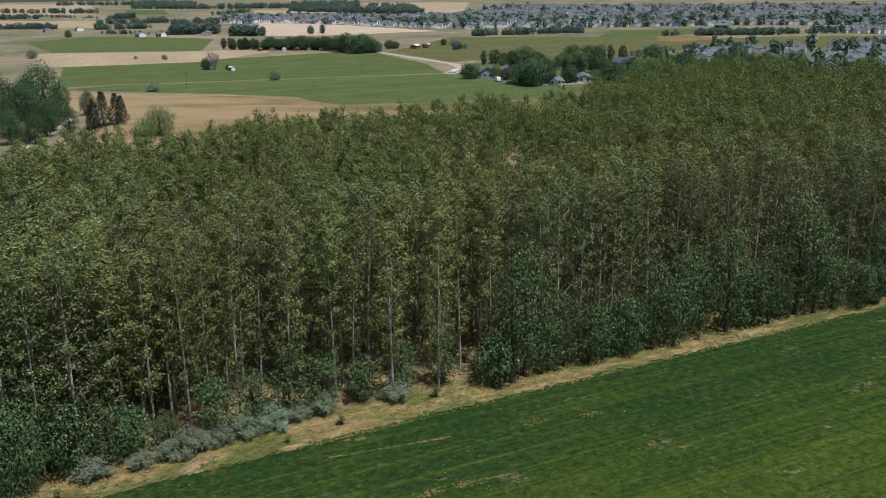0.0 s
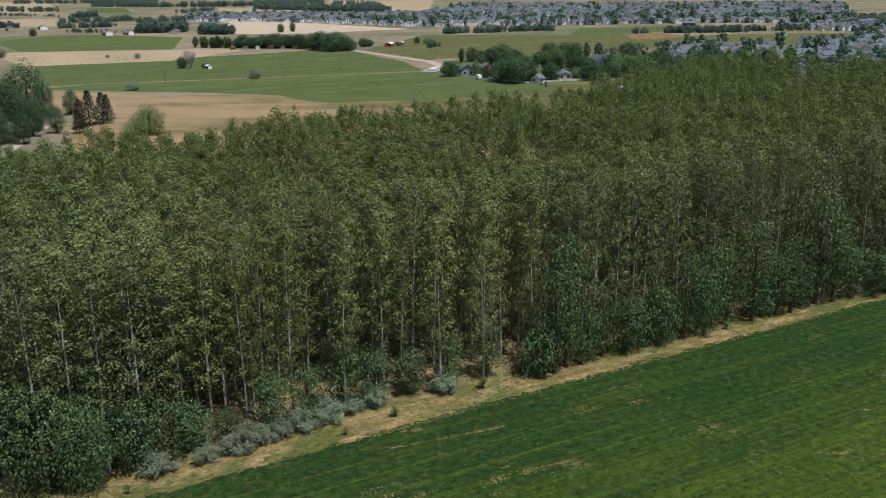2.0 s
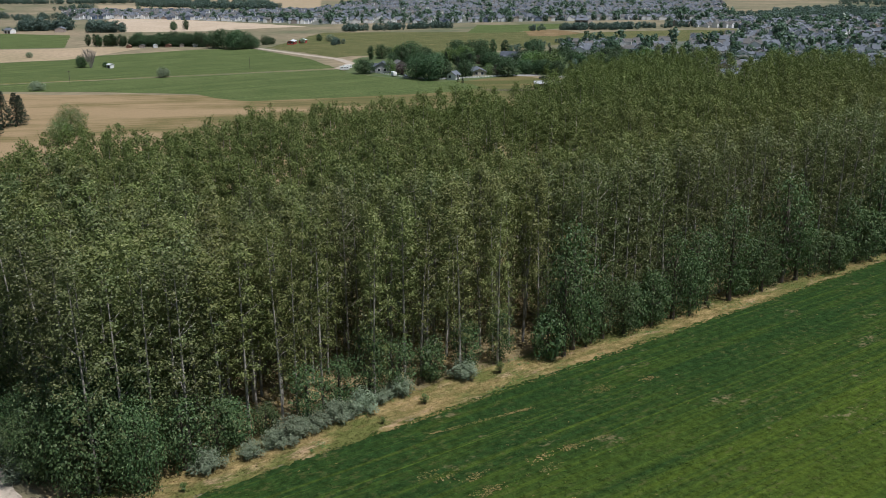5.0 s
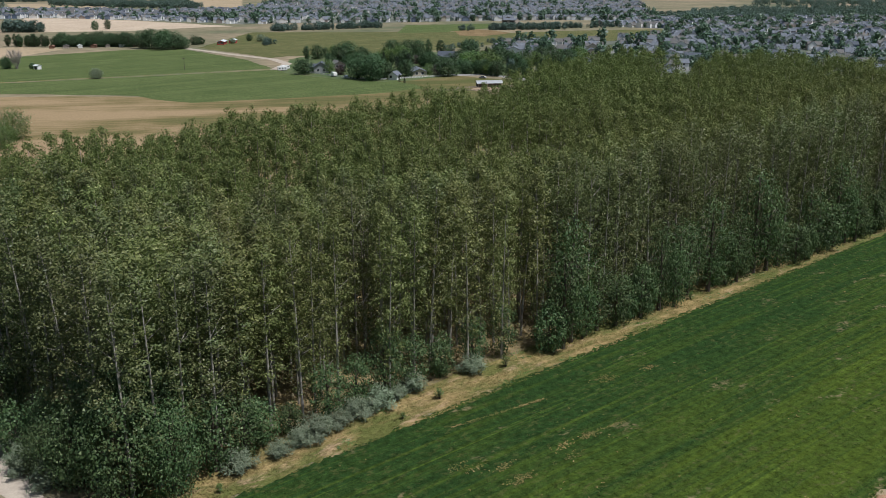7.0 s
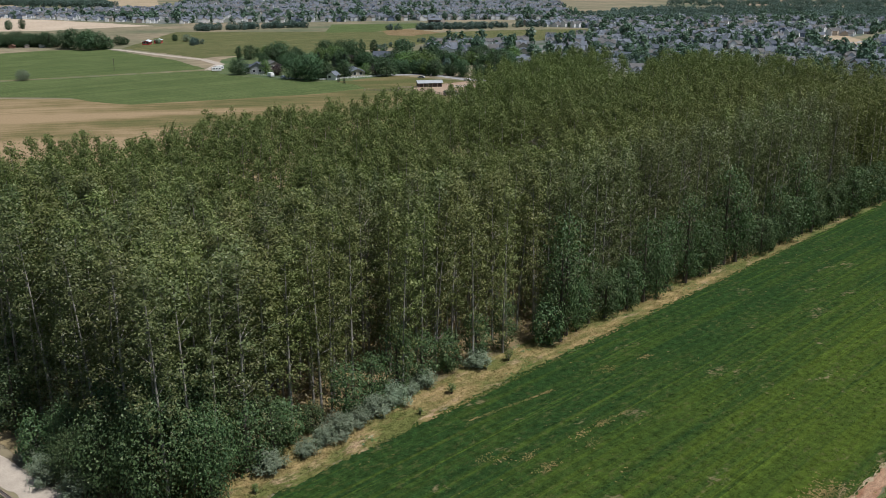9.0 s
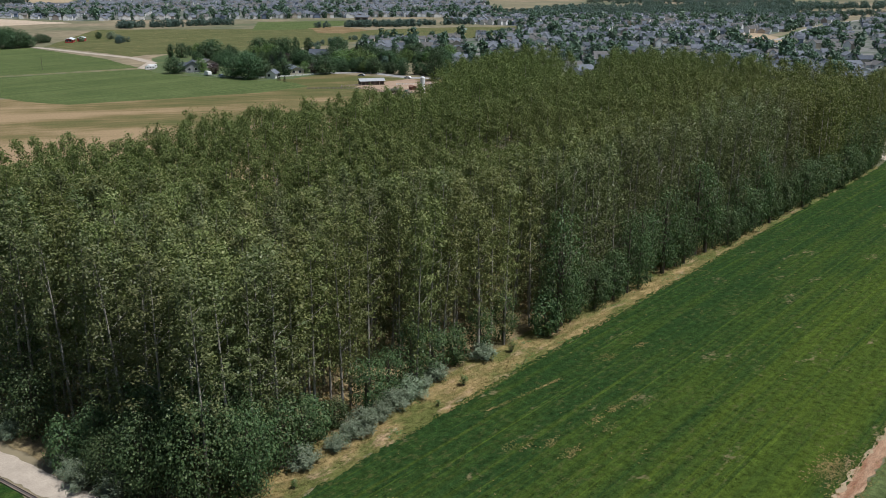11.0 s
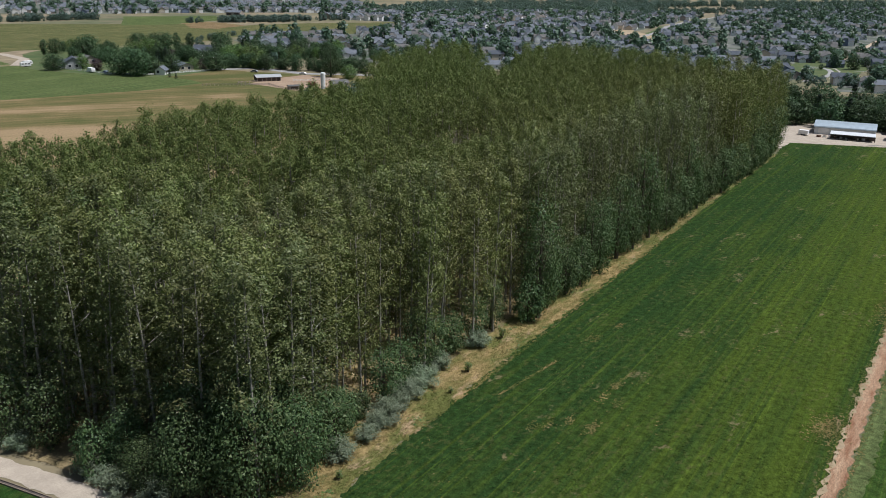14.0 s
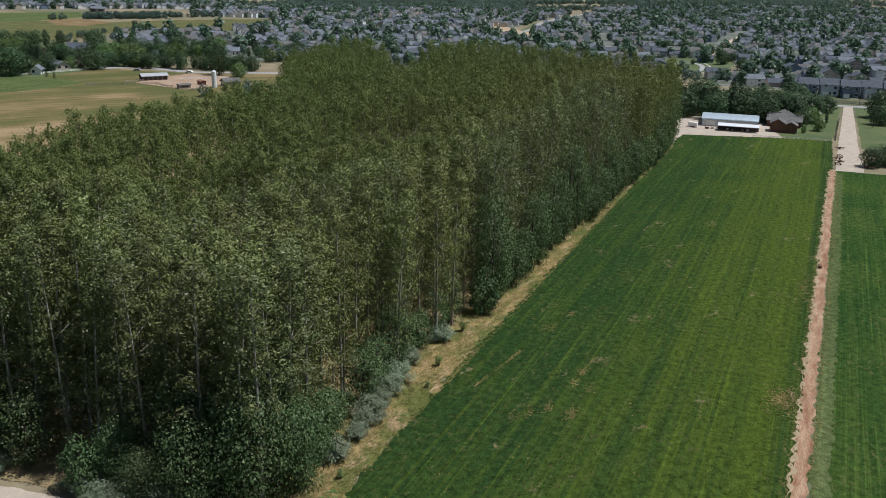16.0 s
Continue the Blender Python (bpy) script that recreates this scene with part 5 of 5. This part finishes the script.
# bushes in the open fields
tree("silver", 100.4, 360, 4.6, 1.7, " in green field")
tree("silver", 159.1, 364.5, 5.6, 1.3, " beside the farm track")
tree("silver", 150, 535, 4.0, 1.2, " in tan strip")
tree("silver", 137, 556, 2.5, 1.2, " in tan strip")
tree("silver", 84.5, 626, 7, 1.3, " at field corner")
tree("round", 147.7, 867, 9, 1.0, " at field corner")
tree("round", 149.5, 446, 8, 1.0, " beside a dead tree")
tree("round", 158.4, 436, 3.6, 1.1, " beside a dead tree")
tree("silver", 320, 478, 6, 1.3, " by the red barns")
tree("silver", 301, 480, 4, 1.2, " by the red barns")
tree("round", 318, 488, 6, 1.0, " by the red barns")


def dead_tree(x, y):
    e = thing("dead_tree", pose(x, y, 0.02), "bare grey dead tree with many thin branches", "tree", "", UNIT * 1.25)
    rng = random.Random(4)
    for k in range(9):
        a, l = k * 0.7, rng.uniform(0.8, 2.2)
        tip = Vector((math.cos(a) * l * 1.8, math.sin(a) * l * 1.8, rng.uniform(5.5, 8)))
        limb = part("limb", tube((0.2 * math.cos(a), 0.2 * math.sin(a), 0), tip, 0.12, 0.03, 5), DEAD_BARK, e)
        twigs = []
        for j in range(60):
            f = rng.uniform(0.3, 1.0)
            p = tip * f
            q = p + Vector((rng.uniform(-1.2, 1.2), rng.uniform(-1.2, 1.2), rng.uniform(0.3, 1.5)))
            twigs.append(tube(p, q, 0.06, 0.025, 3))
        part("twigs", solid(*twigs), DEAD_BARK, limb)


dead_tree(152.8, 441)
# hedgerow and willows behind the mid field
for k in range(54):
    t = k / 53
    tree("tall" if k < 20 else "round", 206.0 + 47.0 * t + WOOD_RNG.uniform(-2, 2), 583.3 - 68.9 * t + WOOD_RNG.uniform(-3, 8), WOOD_RNG.uniform(6.5, 11), 1.35, " in a farm hedgerow", "hedgerow trees")
for x, y, h in ((249.8, 498.2, 12.9), (251.6, 489.4, 14.5), (252, 476.1, 14.2), (258.1, 474.7, 13.4), (263.3, 474.5, 10.1), (267.3, 502.6, 13.3), (281.3, 491, 8), (285.8, 492.1, 6.2)):
    tree("round", x, y, h, 1.25, " in the hedgerow clump", "hedgerow trees")
for x, y, h in ((308.3, 689.1, 10.1), (317.5, 686.3, 9.6)):
    tree("round", x, y, h, 0.9, " beside cleared land", "cleared land trees")
# estate
for key, x, y, h, w in (("round", 227.4, 302, 9.2, 1), ("round", 231.1, 268.1, 11.2, 1), ("round", 231.3, 258.7, 12.1, 1.05), ("round", 238.8, 259.4, 10.6, 0.95), ("spruce", 232.9, 239.5, 2.9, 1), ("round", 247.7, 255.7, 8.4, 1), ("spruce", 256.5, 271.8, 8.9, 1.2), ("round", 261.1, 243.7, 9.6, 1.15), ("purple", 235.7, 285.6, 5.8, 1), ("purple", 262.4, 251.8, 5.2, 1.1), ("light", 238, 296.7, 7.2, 0.8), ("purple", 286.1, 292.6, 5.2, 1.2), ("light", 261.1, 256.5, 5.8, 0.9), ("tall", 265.5, 352.7, 10.4, 0.9), ("round", 272.6, 353.2, 8.4, 1), ("tall", 278.9, 354.8, 7.8, 0.8), ("round", 285.6, 346.2, 11.3, 1.15), ("light", 285.3, 356.4, 7.9, 1), ("round", 279.9, 325.7, 9.5, 1), ("light", 287.5, 316.2, 8.8, 1.2), ("light", 295.4, 315.2, 8.9, 1.2), ("round", 304.6, 331.6, 10.7, 1.1), ("round", 309.3, 325.7, 10.7, 1.1), ("round", 312.6, 321.3, 10, 1), ("tall", 317.9, 319.4, 11.5, 0.9), ("tall", 319.7, 312.3, 12.1, 1), ("spruce", 273.7, 284.1, 8.1, 1.3), ("round", 282.9, 280.6, 7.6, 1.1), ("round", 324.5, 296.6, 12.6, 1), ("light", 288.8, 258.7, 10.4, 1.5), ("light", 290.1, 250, 10.3, 1.5), ("round", 277.3, 251.1, 7.7, 1.1), ("round", 274.9, 237.4, 6.9, 1.2), ("round", 278.9, 232.9, 6.9, 1.2), ("round", 322.2, 273, 8.8, 1.1), ("round", 314.7, 257.8, 7.1, 1.1), ("light", 319, 277.1, 8.1, 1.2), ("round", 270, 304, 8.3, 1.1), ("round", 296.9, 279.4, 7.1, 1), ("round", 278.5, 223.9, 5.7, 1.2), ("tall", 234.1, 301.2, 4.8, 0.7)):
    tree(key, x, y, h, w * 1.3, " in the estate garden", "estate trees")
for k in range(60):
    t, u = WOOD_RNG.random(), WOOD_RNG.uniform(0.12, 1.0)
    x, y = 246 + 70 * t + 24 * u, 318 - 102 * t + 22 * u
    key = WOOD_RNG.choice(("round", "round", "light", "tall", "round", "spruce", "round"))
    tree(key, x, y, WOOD_RNG.uniform(5.5, 9.5), 1.35, " in the estate grounds", "estate trees")
for k in range(26):
    x, y = WOOD_RNG.uniform(310, 350), WOOD_RNG.uniform(190, 270)
    tree(WOOD_RNG.choice(("round", "round", "light", "tall")), x, y, WOOD_RNG.uniform(6, 9), 1.2, " in the estate grounds", "estate trees")
for k in range(20):
    t = k / 19
    tree(WOOD_RNG.choice(("round", "round", "tall", "light")), 270 + 14 * t + WOOD_RNG.uniform(-1, 4), 246 - 60 * t, WOOD_RNG.uniform(5.5, 8.5), 1.2, " along the estate road", "road trees")
tree("giant", 268, 190, 17, 0.85, " behind the silo")
tree("light", 266, 180, 7.5, 1.2, " behind the silo")
tree("spruce", 234, 244, 4, 1.0, " in the paddock")
# trees round the brown house
for x, y, h in ((247, 2, 9), (252, -3, 11), (256, 4, 10), (262, -6, 11), (259, -12, 10), (266, -14, 12), (268, -2, 12), (272, -20, 11), (262, -19, 9), (275, -10, 12), (278, -28, 10), (270, -30, 9), (262, 10, 11), (256, 14, 9), (272, 8, 11), (243, 10, 8), (238, 5, 8), (258, -36, 8), (264, -39, 7), (270, -37, 9), (276, -41, 8), (252, -33, 8)):
    tree(WOOD_RNG.choice(("round", "spruce", "round", "spruce", "tall")), x, y, h, 1.25, " behind the metal barn", "farm shade trees")
for k in range(26):
    x, y = WOOD_RNG.uniform(243, 284), WOOD_RNG.uniform(-32, 22)
    if x - 240 > -(y + 18) * 0.9:
        tree(WOOD_RNG.choice(("round", "round", "spruce", "tall")), x, y, WOOD_RNG.uniform(7, 11.5), 1.3, " behind the metal barn", "farm shade trees")
for k in range(16):
    tree(WOOD_RNG.choice(("round", "round", "tall", "light")), 224 + 72 * WOOD_RNG.random(), 12 + 34 * WOOD_RNG.random(), WOOD_RNG.uniform(6, 10), 1.2, " in the scrub past the barn", "scrub trees")
for key, x, y, h, w in (("round", 245, -34.5, 5.5, 1.3), ("light", 252, -37, 6.5, 1.3), ("light", 238, -40, 5.0, 1.0), ("tall", 252, -42, 6.0, 0.6), ("round", 189, -54.6, 6.5, 1.1), ("round", 192, -58.5, 7, 1.1), ("round", 272, -57, 10, 1.1), ("spruce", 280, -60, 12, 1.2), ("light", 233, -36, 2.6, 0.8), ("round", 258, -58, 8, 1.2)):
    tree(key, x, y, h, w, " on the farm lawn", "farm lawn trees")


for x, y, h in ((404, 9, 8), (446, 42, 8), (450, 34, 9), (448, 26, 8), (444, 20, 7), (440, 14, 7), (398, 21.5, 3), (452, 48, 8), (392, 36, 6), (418, 6, 6), (424, -2, 8), (384, -2, 7), (432, 30, 6)):
    tree("round", x, y, h, 1.2, " beside the street bend", "street trees")


# ---- town ----
def inside(poly, x, y):
    hit = False
    for (x0, y0), (x1, y1) in zip(poly, poly[1:] + poly[:1]):
        if (y0 > y) != (y1 > y) and x < (x1 - x0) * (y - y0) / (y1 - y0) + x0:
            hit = not hit
    return hit


STREETS = ([(287, -50), (289, -14)], [(352, 20), (369, 15), (390, 16), (404, 22), (396, 29)], [(470, 112), (510, 150), (516, 143), (554, 145), (591, 153), (637, 155), (710, 148)], [(362, 5), (388, -1), (401, 3)], [(440, 19), (481, 19), (575, 17), (600, 12)], [(533, 269), (574, 253), (603, 236), (632, 207)], [(490, 130), (515, 150), (545, 172)])
STREET_LINES = [[lay(x, y) for x, y in line] for line in STREETS]


def off_street(x, y, gap):
    for line in STREET_LINES:
        for (x0, y0), (x1, y1) in zip(line, line[1:]):
            d = (x1 - x0) ** 2 + (y1 - y0) ** 2
            t = max(0, min(1, ((x - x0) * (x1 - x0) + (y - y0) * (y1 - y0)) / d))
            if math.hypot(x - x0 - t * (x1 - x0), y - y0 - t * (y1 - y0)) < gap:
                return False
    return True


def lots(poly, turn, along=15.0, deep=17.0, lane=13.0, seed=1, keep=0.95):
    """House places in back-to-back rows along winding streets: (x, y, turn), in metres."""
    rng = random.Random(seed)
    poly = [lay(x, y) for x, y in poly]
    cx = sum(p[0] for p in poly) / len(poly)
    cy = sum(p[1] for p in poly) / len(poly)
    reach = max(math.hypot(x - cx, y - cy) for x, y in poly)
    c, s = math.cos(radians(turn)), math.sin(radians(turn))
    out = []
    rows, steps = int(reach / deep) + 2, int(reach / along) + 2
    for row in range(-rows, rows):
        base = (row // 2) * (2 * deep + lane) + (row % 2) * deep
        for i in range(-steps, steps):
            u, v = base + rng.uniform(-1.5, 1.5), i * along + (i // 9) * lane + rng.uniform(-1.5, 1.5)
            u += 26 * noise.noise((v * 0.006, u * 0.004, seed))
            x, y = cx + u * c - v * s, cy + u * s + v * c
            if inside(poly, x, y) and off_street(x, y, 13.0) and rng.random() < keep:
                out.append((x, y, turn + (180 if row % 2 else 0) + rng.choice((0, 0, 0, 90, -90)) + rng.uniform(-4, 4)))
    return out


TOWN_A = [(330, -110), (330, 4), (358, 8), (380, -8), (405, -2), (408, 30), (440, 66), (468, 104), (512, 138), (560, 140), (640, 150), (740, 150), (860, 90), (900, -60), (880, -120)]
TOWN_B = [(330, 60), (345, 30), (358, 24), (400, 34), (436, 76), (462, 108), (492, 158), (522, 226), (500, 280), (414, 322), (372, 330), (340, 280), (318, 205), (326, 140)]
TOWN_C = [(520, 158), (600, 160), (700, 160), (690, 250), (580, 400), (530, 380), (528, 318), (470, 280), (524, 226)]
TOWN_D = [(379.5, 1161.2), (425.5, 1066.3), (459.3, 918.5), (524.8, 840.7), (672.4, 965.5), (743, 721.3), (793.5, 547.1), (585.6, 378.8), (566.4, 439.5), (519.9, 500.5), (464.5, 562), (433.7, 617.3), (408.1, 635.5), (389.3, 766.8), (363.1, 899.7), (317, 940.7)]


def town_ground(name, poly, seed):
    sheet(name, poly, 0.015, TOWN_GROUND, 2.0, 10, "gardens and pale paving between the houses", seed)


for name, poly, seed in (("town_ground_east", TOWN_A, 1), ("town_ground_near", TOWN_B, 2), ("town_ground_mid", TOWN_C, 3), ("town_ground_far", TOWN_D, 4)):
    town_ground(name, poly, seed)


def town():
    rng = random.Random(31)
    walls = (WHITE, CREAM, WHITE, BLUE, WHITE, TAUPE)
    roofs = (ROOF_GREY, ROOF_DARK, ROOF_BROWN, ROOF_DARK, ROOF_GREY, ROOF_DARK)
    names = ("white", "cream", "off-white", "dark blue-grey", "plain white", "taupe")
    places = lots(TOWN_A, 18, 14.5, 17, 14, 1, 0.84) + lots(TOWN_B, 40, 15, 17, 14, 2, 0.85) + lots(TOWN_C, 12, 12, 15, 12, 3) + lots(TOWN_D, -38, 13, 15, 11, 4)
    places.sort(key=lambda p: math.hypot(p[0] + 60, p[1] + 90))
    model, rest = {}, []
    # terraced townhouses across the street
    for k in range(8):
        house("townhouse", pose(321 + 1.2 * (k % 2), -33 - 7.6 * k, 0.04, 0, 0, 4), 11, 8.6, 5.4, 2.6, (BLUE, PALE_BLUE, BLUE, PALE_BLUE, GREY, BLUE, PALE_BLUE, BLUE)[k], ROOF_DARK, ("two-storey blue-grey townhouse with white trim", "two-storey pale blue townhouse with white trim", "two-storey blue-grey townhouse with white trim", "two-storey pale blue townhouse with white trim", "two-storey grey townhouse with dark roof", "two-storey blue-grey townhouse with white trim", "two-storey pale blue townhouse with white trim", "two-storey blue-grey townhouse with white trim")[k], True, "townhouses", "house", 1.1)
    for n, (x, y, turn) in enumerate(places):
        i, tall = rng.randrange(6), rng.random() < 0.55
        if n < 185:
            if (i, tall) not in model:
                m = house("town_house", pose(0, 0, 0), 10.5, 12.0, 5.2 if tall else 2.9, 2.5, walls[i], roofs[i], f"{'two-storey' if tall else 'single-storey'} {names[i]} house with {('grey', 'charcoal', 'brown', 'charcoal', 'grey', 'charcoal')[i]} shingle roof", True, "town houses", "house", 0.88, WHITE)
                m.matrix_basis = pose(x, y, 0.03, 0, 0, turn) @ Matrix.Diagonal((*m.scale, 1))
                model[(i, tall)] = m
            else:
                copy_thing(model[(i, tall)], pose(x, y, 0.03, 0, 0, turn))
        else:
            rest.append((x, y, turn, i, tall, rng.uniform(0.9, 1.15)))
    vs, fs, ix = [], [], []
    mats = [*walls, ROOF_GREY, ROOF_DARK, ROOF_BROWN]
    for x, y, turn, i, tall, k in rest:
        h = 5.0 if tall else 2.9
        k *= 0.8
        for geo, slot in ((gable_walls(10 * k, 12 * k, h * 0.9, 2.3), i), (gable_roof(10 * k, 12 * k, h * 0.9, 2.3), (6, 8, 8, 7, 6, 6)[i]),
                          (shifted(gable_walls(6.0, 5.0, h * 0.95, 2.8), -5.8, 2.4, 0, 90), 0), (shifted(gable_roof(6.0, 5.0, h * 0.95, 2.8, 0.25), -5.8, 2.4, 0, 90), (6, 8, 8, 7, 6, 6)[i]),
                          (shifted(gable_walls(5.0, 3.0, h * 0.9, 2.2), 4.6, -1.8, 0, -90), 0), (shifted(gable_roof(5.0, 3.0, h * 0.9, 2.2, 0.25), 4.6, -1.8, 0, -90), (6, 8, 8, 7, 6, 6)[i]),
                          (box(-8.5, 0.9, 0.1, -8.27, 3.9, 2.3), 0)):
            v, f = shifted(geo, x, y, 0.02, turn)
            b = len(vs)
            vs += v
            fs += [tuple(q + b for q in g) for g in f]
            ix += [slot] * len(f)
    ob = new("distant_houses", mesh_of("distant_houses", vs, fs, mats, ix))
    tagged(ob, "many distant grey-roofed suburban houses", "houses", kind="stuff")
    # garden and street trees
    low = [broadleaf(160 + i, 130, 1.5, H=7, R=2.9, low=0.0, lobes=9, plain=True) for i in range(5)]
    fine = [broadleaf(170 + i, 420, 0.95, H=7, R=2.9, low=0.0, lobes=13, plain=True) for i in range(5)]
    spots = []
    for x, y, turn in places:
        off = math.hypot(x + 90, y + 60)
        for _ in range(rng.choice((1, 1, 1, 2)) if off < 1000 and y < 330 else rng.choice((1, 1, 2, 2)) if x > 500 and y < 250 else rng.choice((0, 1, 1, 2)) if off < 1500 else rng.choice((0, 0, 0, 1))):
            a, r = rng.uniform(0, 6.28), rng.uniform(6.5, 10.0)
            k = rng.uniform(0.6, 1.2) * (1.45 if rng.random() < 0.35 else 1.0)
            spots.append((x + r * math.cos(a), y + r * math.sin(a), a, k, k * rng.uniform(0.9, 1.2), rng.randrange(5) + 5 * (off < 700)))
    crowd("garden_trees", low + fine, spots, [BARK, FAR_LEAF], "many garden and street trees between the houses")
    # far woods and tree belts
    belt = []
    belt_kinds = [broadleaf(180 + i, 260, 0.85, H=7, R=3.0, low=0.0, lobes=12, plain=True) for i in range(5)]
    def row(x0, y0, x1, y1, n, spread, h0, h1):
        for _ in range(int(n * 1.5)):
            t = rng.random()
            k = (h0 + (h1 - h0) * rng.random() ** 1.7) / 8.5
            belt.append((*lay(x0 + (x1 - x0) * t + rng.gauss(0, spread * 1.6), y0 + (y1 - y0) * t + rng.gauss(0, spread * 2.2)), rng.uniform(0, 6.28), k * rng.uniform(0.8, 1.2), k, rng.randrange(len(belt_kinds))))
    for args in ((149, 1496.4, 200, 1416.5, 26, 2.1, 9.0, 14.6), (124, 1133.7, 167, 1058.2, 26, 1.6, 7.5, 12.4), (196.5, 989.5, 237.2, 951.9, 30, 2.2, 6.8, 12.1), (258.9, 1231.1, 297.4, 1260.6, 18, 2.8, 9.9, 15.8), (224.6, 810.7, 259, 781.2, 34, 1.8, 8.9, 19.2), (255.3, 737.7, 273.3, 709.4, 22, 1.7, 9.6, 18.0), (490.4, 1189.2, 521.8, 902.5, 120, 3.3, 10.5, 17.5), (471.2, 1428.1, 537.7, 1319.7, 60, 5.2, 11.0, 19.3), (375.1, 550, 439.8, 509.3, 70, 1.5, 5.4, 10.8), (515.3, 789.6, 535.8, 742.3, 34, 3.2, 6.7, 11.8), (301.3, 451.2, 313.9, 454.7, 10, 0.8, 4.3, 7.7), (450.1, 432.7, 457, 431.1, 6, 1.0, 5.2, 8.4), (416.3, 548.2, 445.5, 521.3, 34, 1.6, 4.0, 7.4), (467.5, 419.8, 526.1, 361.3, 70, 1.5, 4.8, 9.1), (610, 396.4, 647.9, 348.5, 60, 2.6, 5.4, 10.1), (463.7, 419.5, 492.3, 384.7, 46, 1.5, 4.8, 9.6), (581.7, 408.2, 674.7, 265.1, 190, 1.9, 5.3, 9.8), (449.4, 227.9, 469.4, 208.5, 26, 1.2, 4.3, 8.3), (455.3, 190.8, 469.3, 180.7, 12, 0.8, 3.9, 5.6), (662.7, 260.2, 739.7, 172.5, 130, 2.0, 5.6, 10.4), (739.7, 172.5, 801.1, 109.3, 90, 3.7, 6.3, 11.8), (730.4, 118.2, 878.3, -74.2, 200, 6.5, 5.3, 9.9), (833, 115, 992.2, -76.9, 220, 5.3, 6.6, 13.1), (509, 531.6, 548.7, 486.5, 40, 1.8, 3.9, 6.5),
                 (118.9, 1142.5, 171.5, 1086.8, 30, 3.2, 5.8, 10.8), (191.5, 1823.3, 300.4, 1539.3, 50, 4.1, 10.1, 17.2), (208.2, 1532, 251.7, 1303.1, 24, 3.4, 4.8, 8.4), (220.8, 1115.8, 290.9, 1065.7, 40, 3.3, 7.0, 13.0), (184, 902.8, 224.6, 810.7, 26, 1.3, 4.1, 6.9), (391.7, 1674.9, 471.2, 1428.1, 60, 5.8, 10.7, 19.8), (351.3, 2242.6, 465.3, 1903.4, 50, 5.9, 12.4, 20.6), (280.3, 1001.5, 327.2, 992.6, 26, 3.1, 6.5, 13.1), (380.9, 1189.4, 443.2, 1241.1, 22, 3.0, 7.4, 12.7), (581.5, 519.2, 671.6, 398, 110, 1.4, 4.3, 7.2), (671.6, 398, 745.5, 285.9, 90, 1.5, 4.6, 8.5), (752.8, 288.8, 863.2, 140.2, 130, 1.6, 5.1, 10.1), (881.2, 143.8, 1048, -78.1, 150, 3.0, 6.2, 12.5), (689.8, 54.9, 785.9, -72.1, 90, 3.3, 4.1, 7.6), (610.5, 70.5, 687, -69.9, 90, 3.3, 3.5, 6.4), (522.3, 16, 582.3, -67.5, 60, 2.7, 3.3, 5.6), (607.9, 144.4, 620.2, 72.1, 40, 2.2, 3.5, 5.9),
                 (345, 200, 420, 150, 30, 12, 5, 10), (380, 120, 400, 126, 9, 5, 7, 11), (330, 8, 352, 2, 9, 4, 5, 8), (286, 30, 330, 60, 20, 9, 5, 8), (210, 128, 260, 150, 14, 6, 5, 8), (340, 330, 410, 338, 24, 5, 4, 7)):
        row(*args)
    def wood(poly, n, h0, h1):
        xs, ys = [p[0] for p in poly], [p[1] for p in poly]
        count = 0
        while count < n:
            x, y = rng.uniform(min(xs), max(xs)), rng.uniform(min(ys), max(ys))
            count += 0.2
            if inside(poly, x, y) and noise.noise((x * 0.05, y * 0.05, 3.0)) > rng.uniform(-0.75, 0.1):
                count += 0.8
                k = rng.uniform(h0, h1) / 8.5
                belt.append((*lay(x, y), rng.uniform(0, 6.28), k * rng.uniform(1.0, 1.4), k, rng.randrange(len(belt_kinds))))
    wood([(580, 372), (592, 330), (650, 272), (690, 236), (829, 186), (872, 197), (773, 330), (729, 388), (673, 399)], 900, 6, 13)
    wood([(876, 193), (1049, -38), (897, -40), (814, 103), (816, 177)], 900, 6, 13)
    wood([(784, 98), (880, -40), (640, -44), (640, 71)], 420, 5, 10)
    wood([(790, 424), (850, 460), (925, 281), (847, 252), (800, 320)], 420, 6, 12)
    wood([(741, 276), (664, 242), (658, 182), (748, 215)], 260, 6, 11)
    wood([(391, 1705), (450, 1516), (550, 1861), (488, 2131)], 260, 9, 18)
    wood([(621, 1545), (662, 1366), (518, 1046), (482, 1074), (489, 1204)], 320, 8, 16)
    wood([(519, 1042), (536, 930), (628, 1126), (625, 1248)], 260, 7, 13)
    # leaf colour here carries painted distance haze
    crowd("far_tree_belts", belt_kinds, belt, [BARK, HAZY_BELT_LEAF], "far belts of dark green trees across the valley")


town()
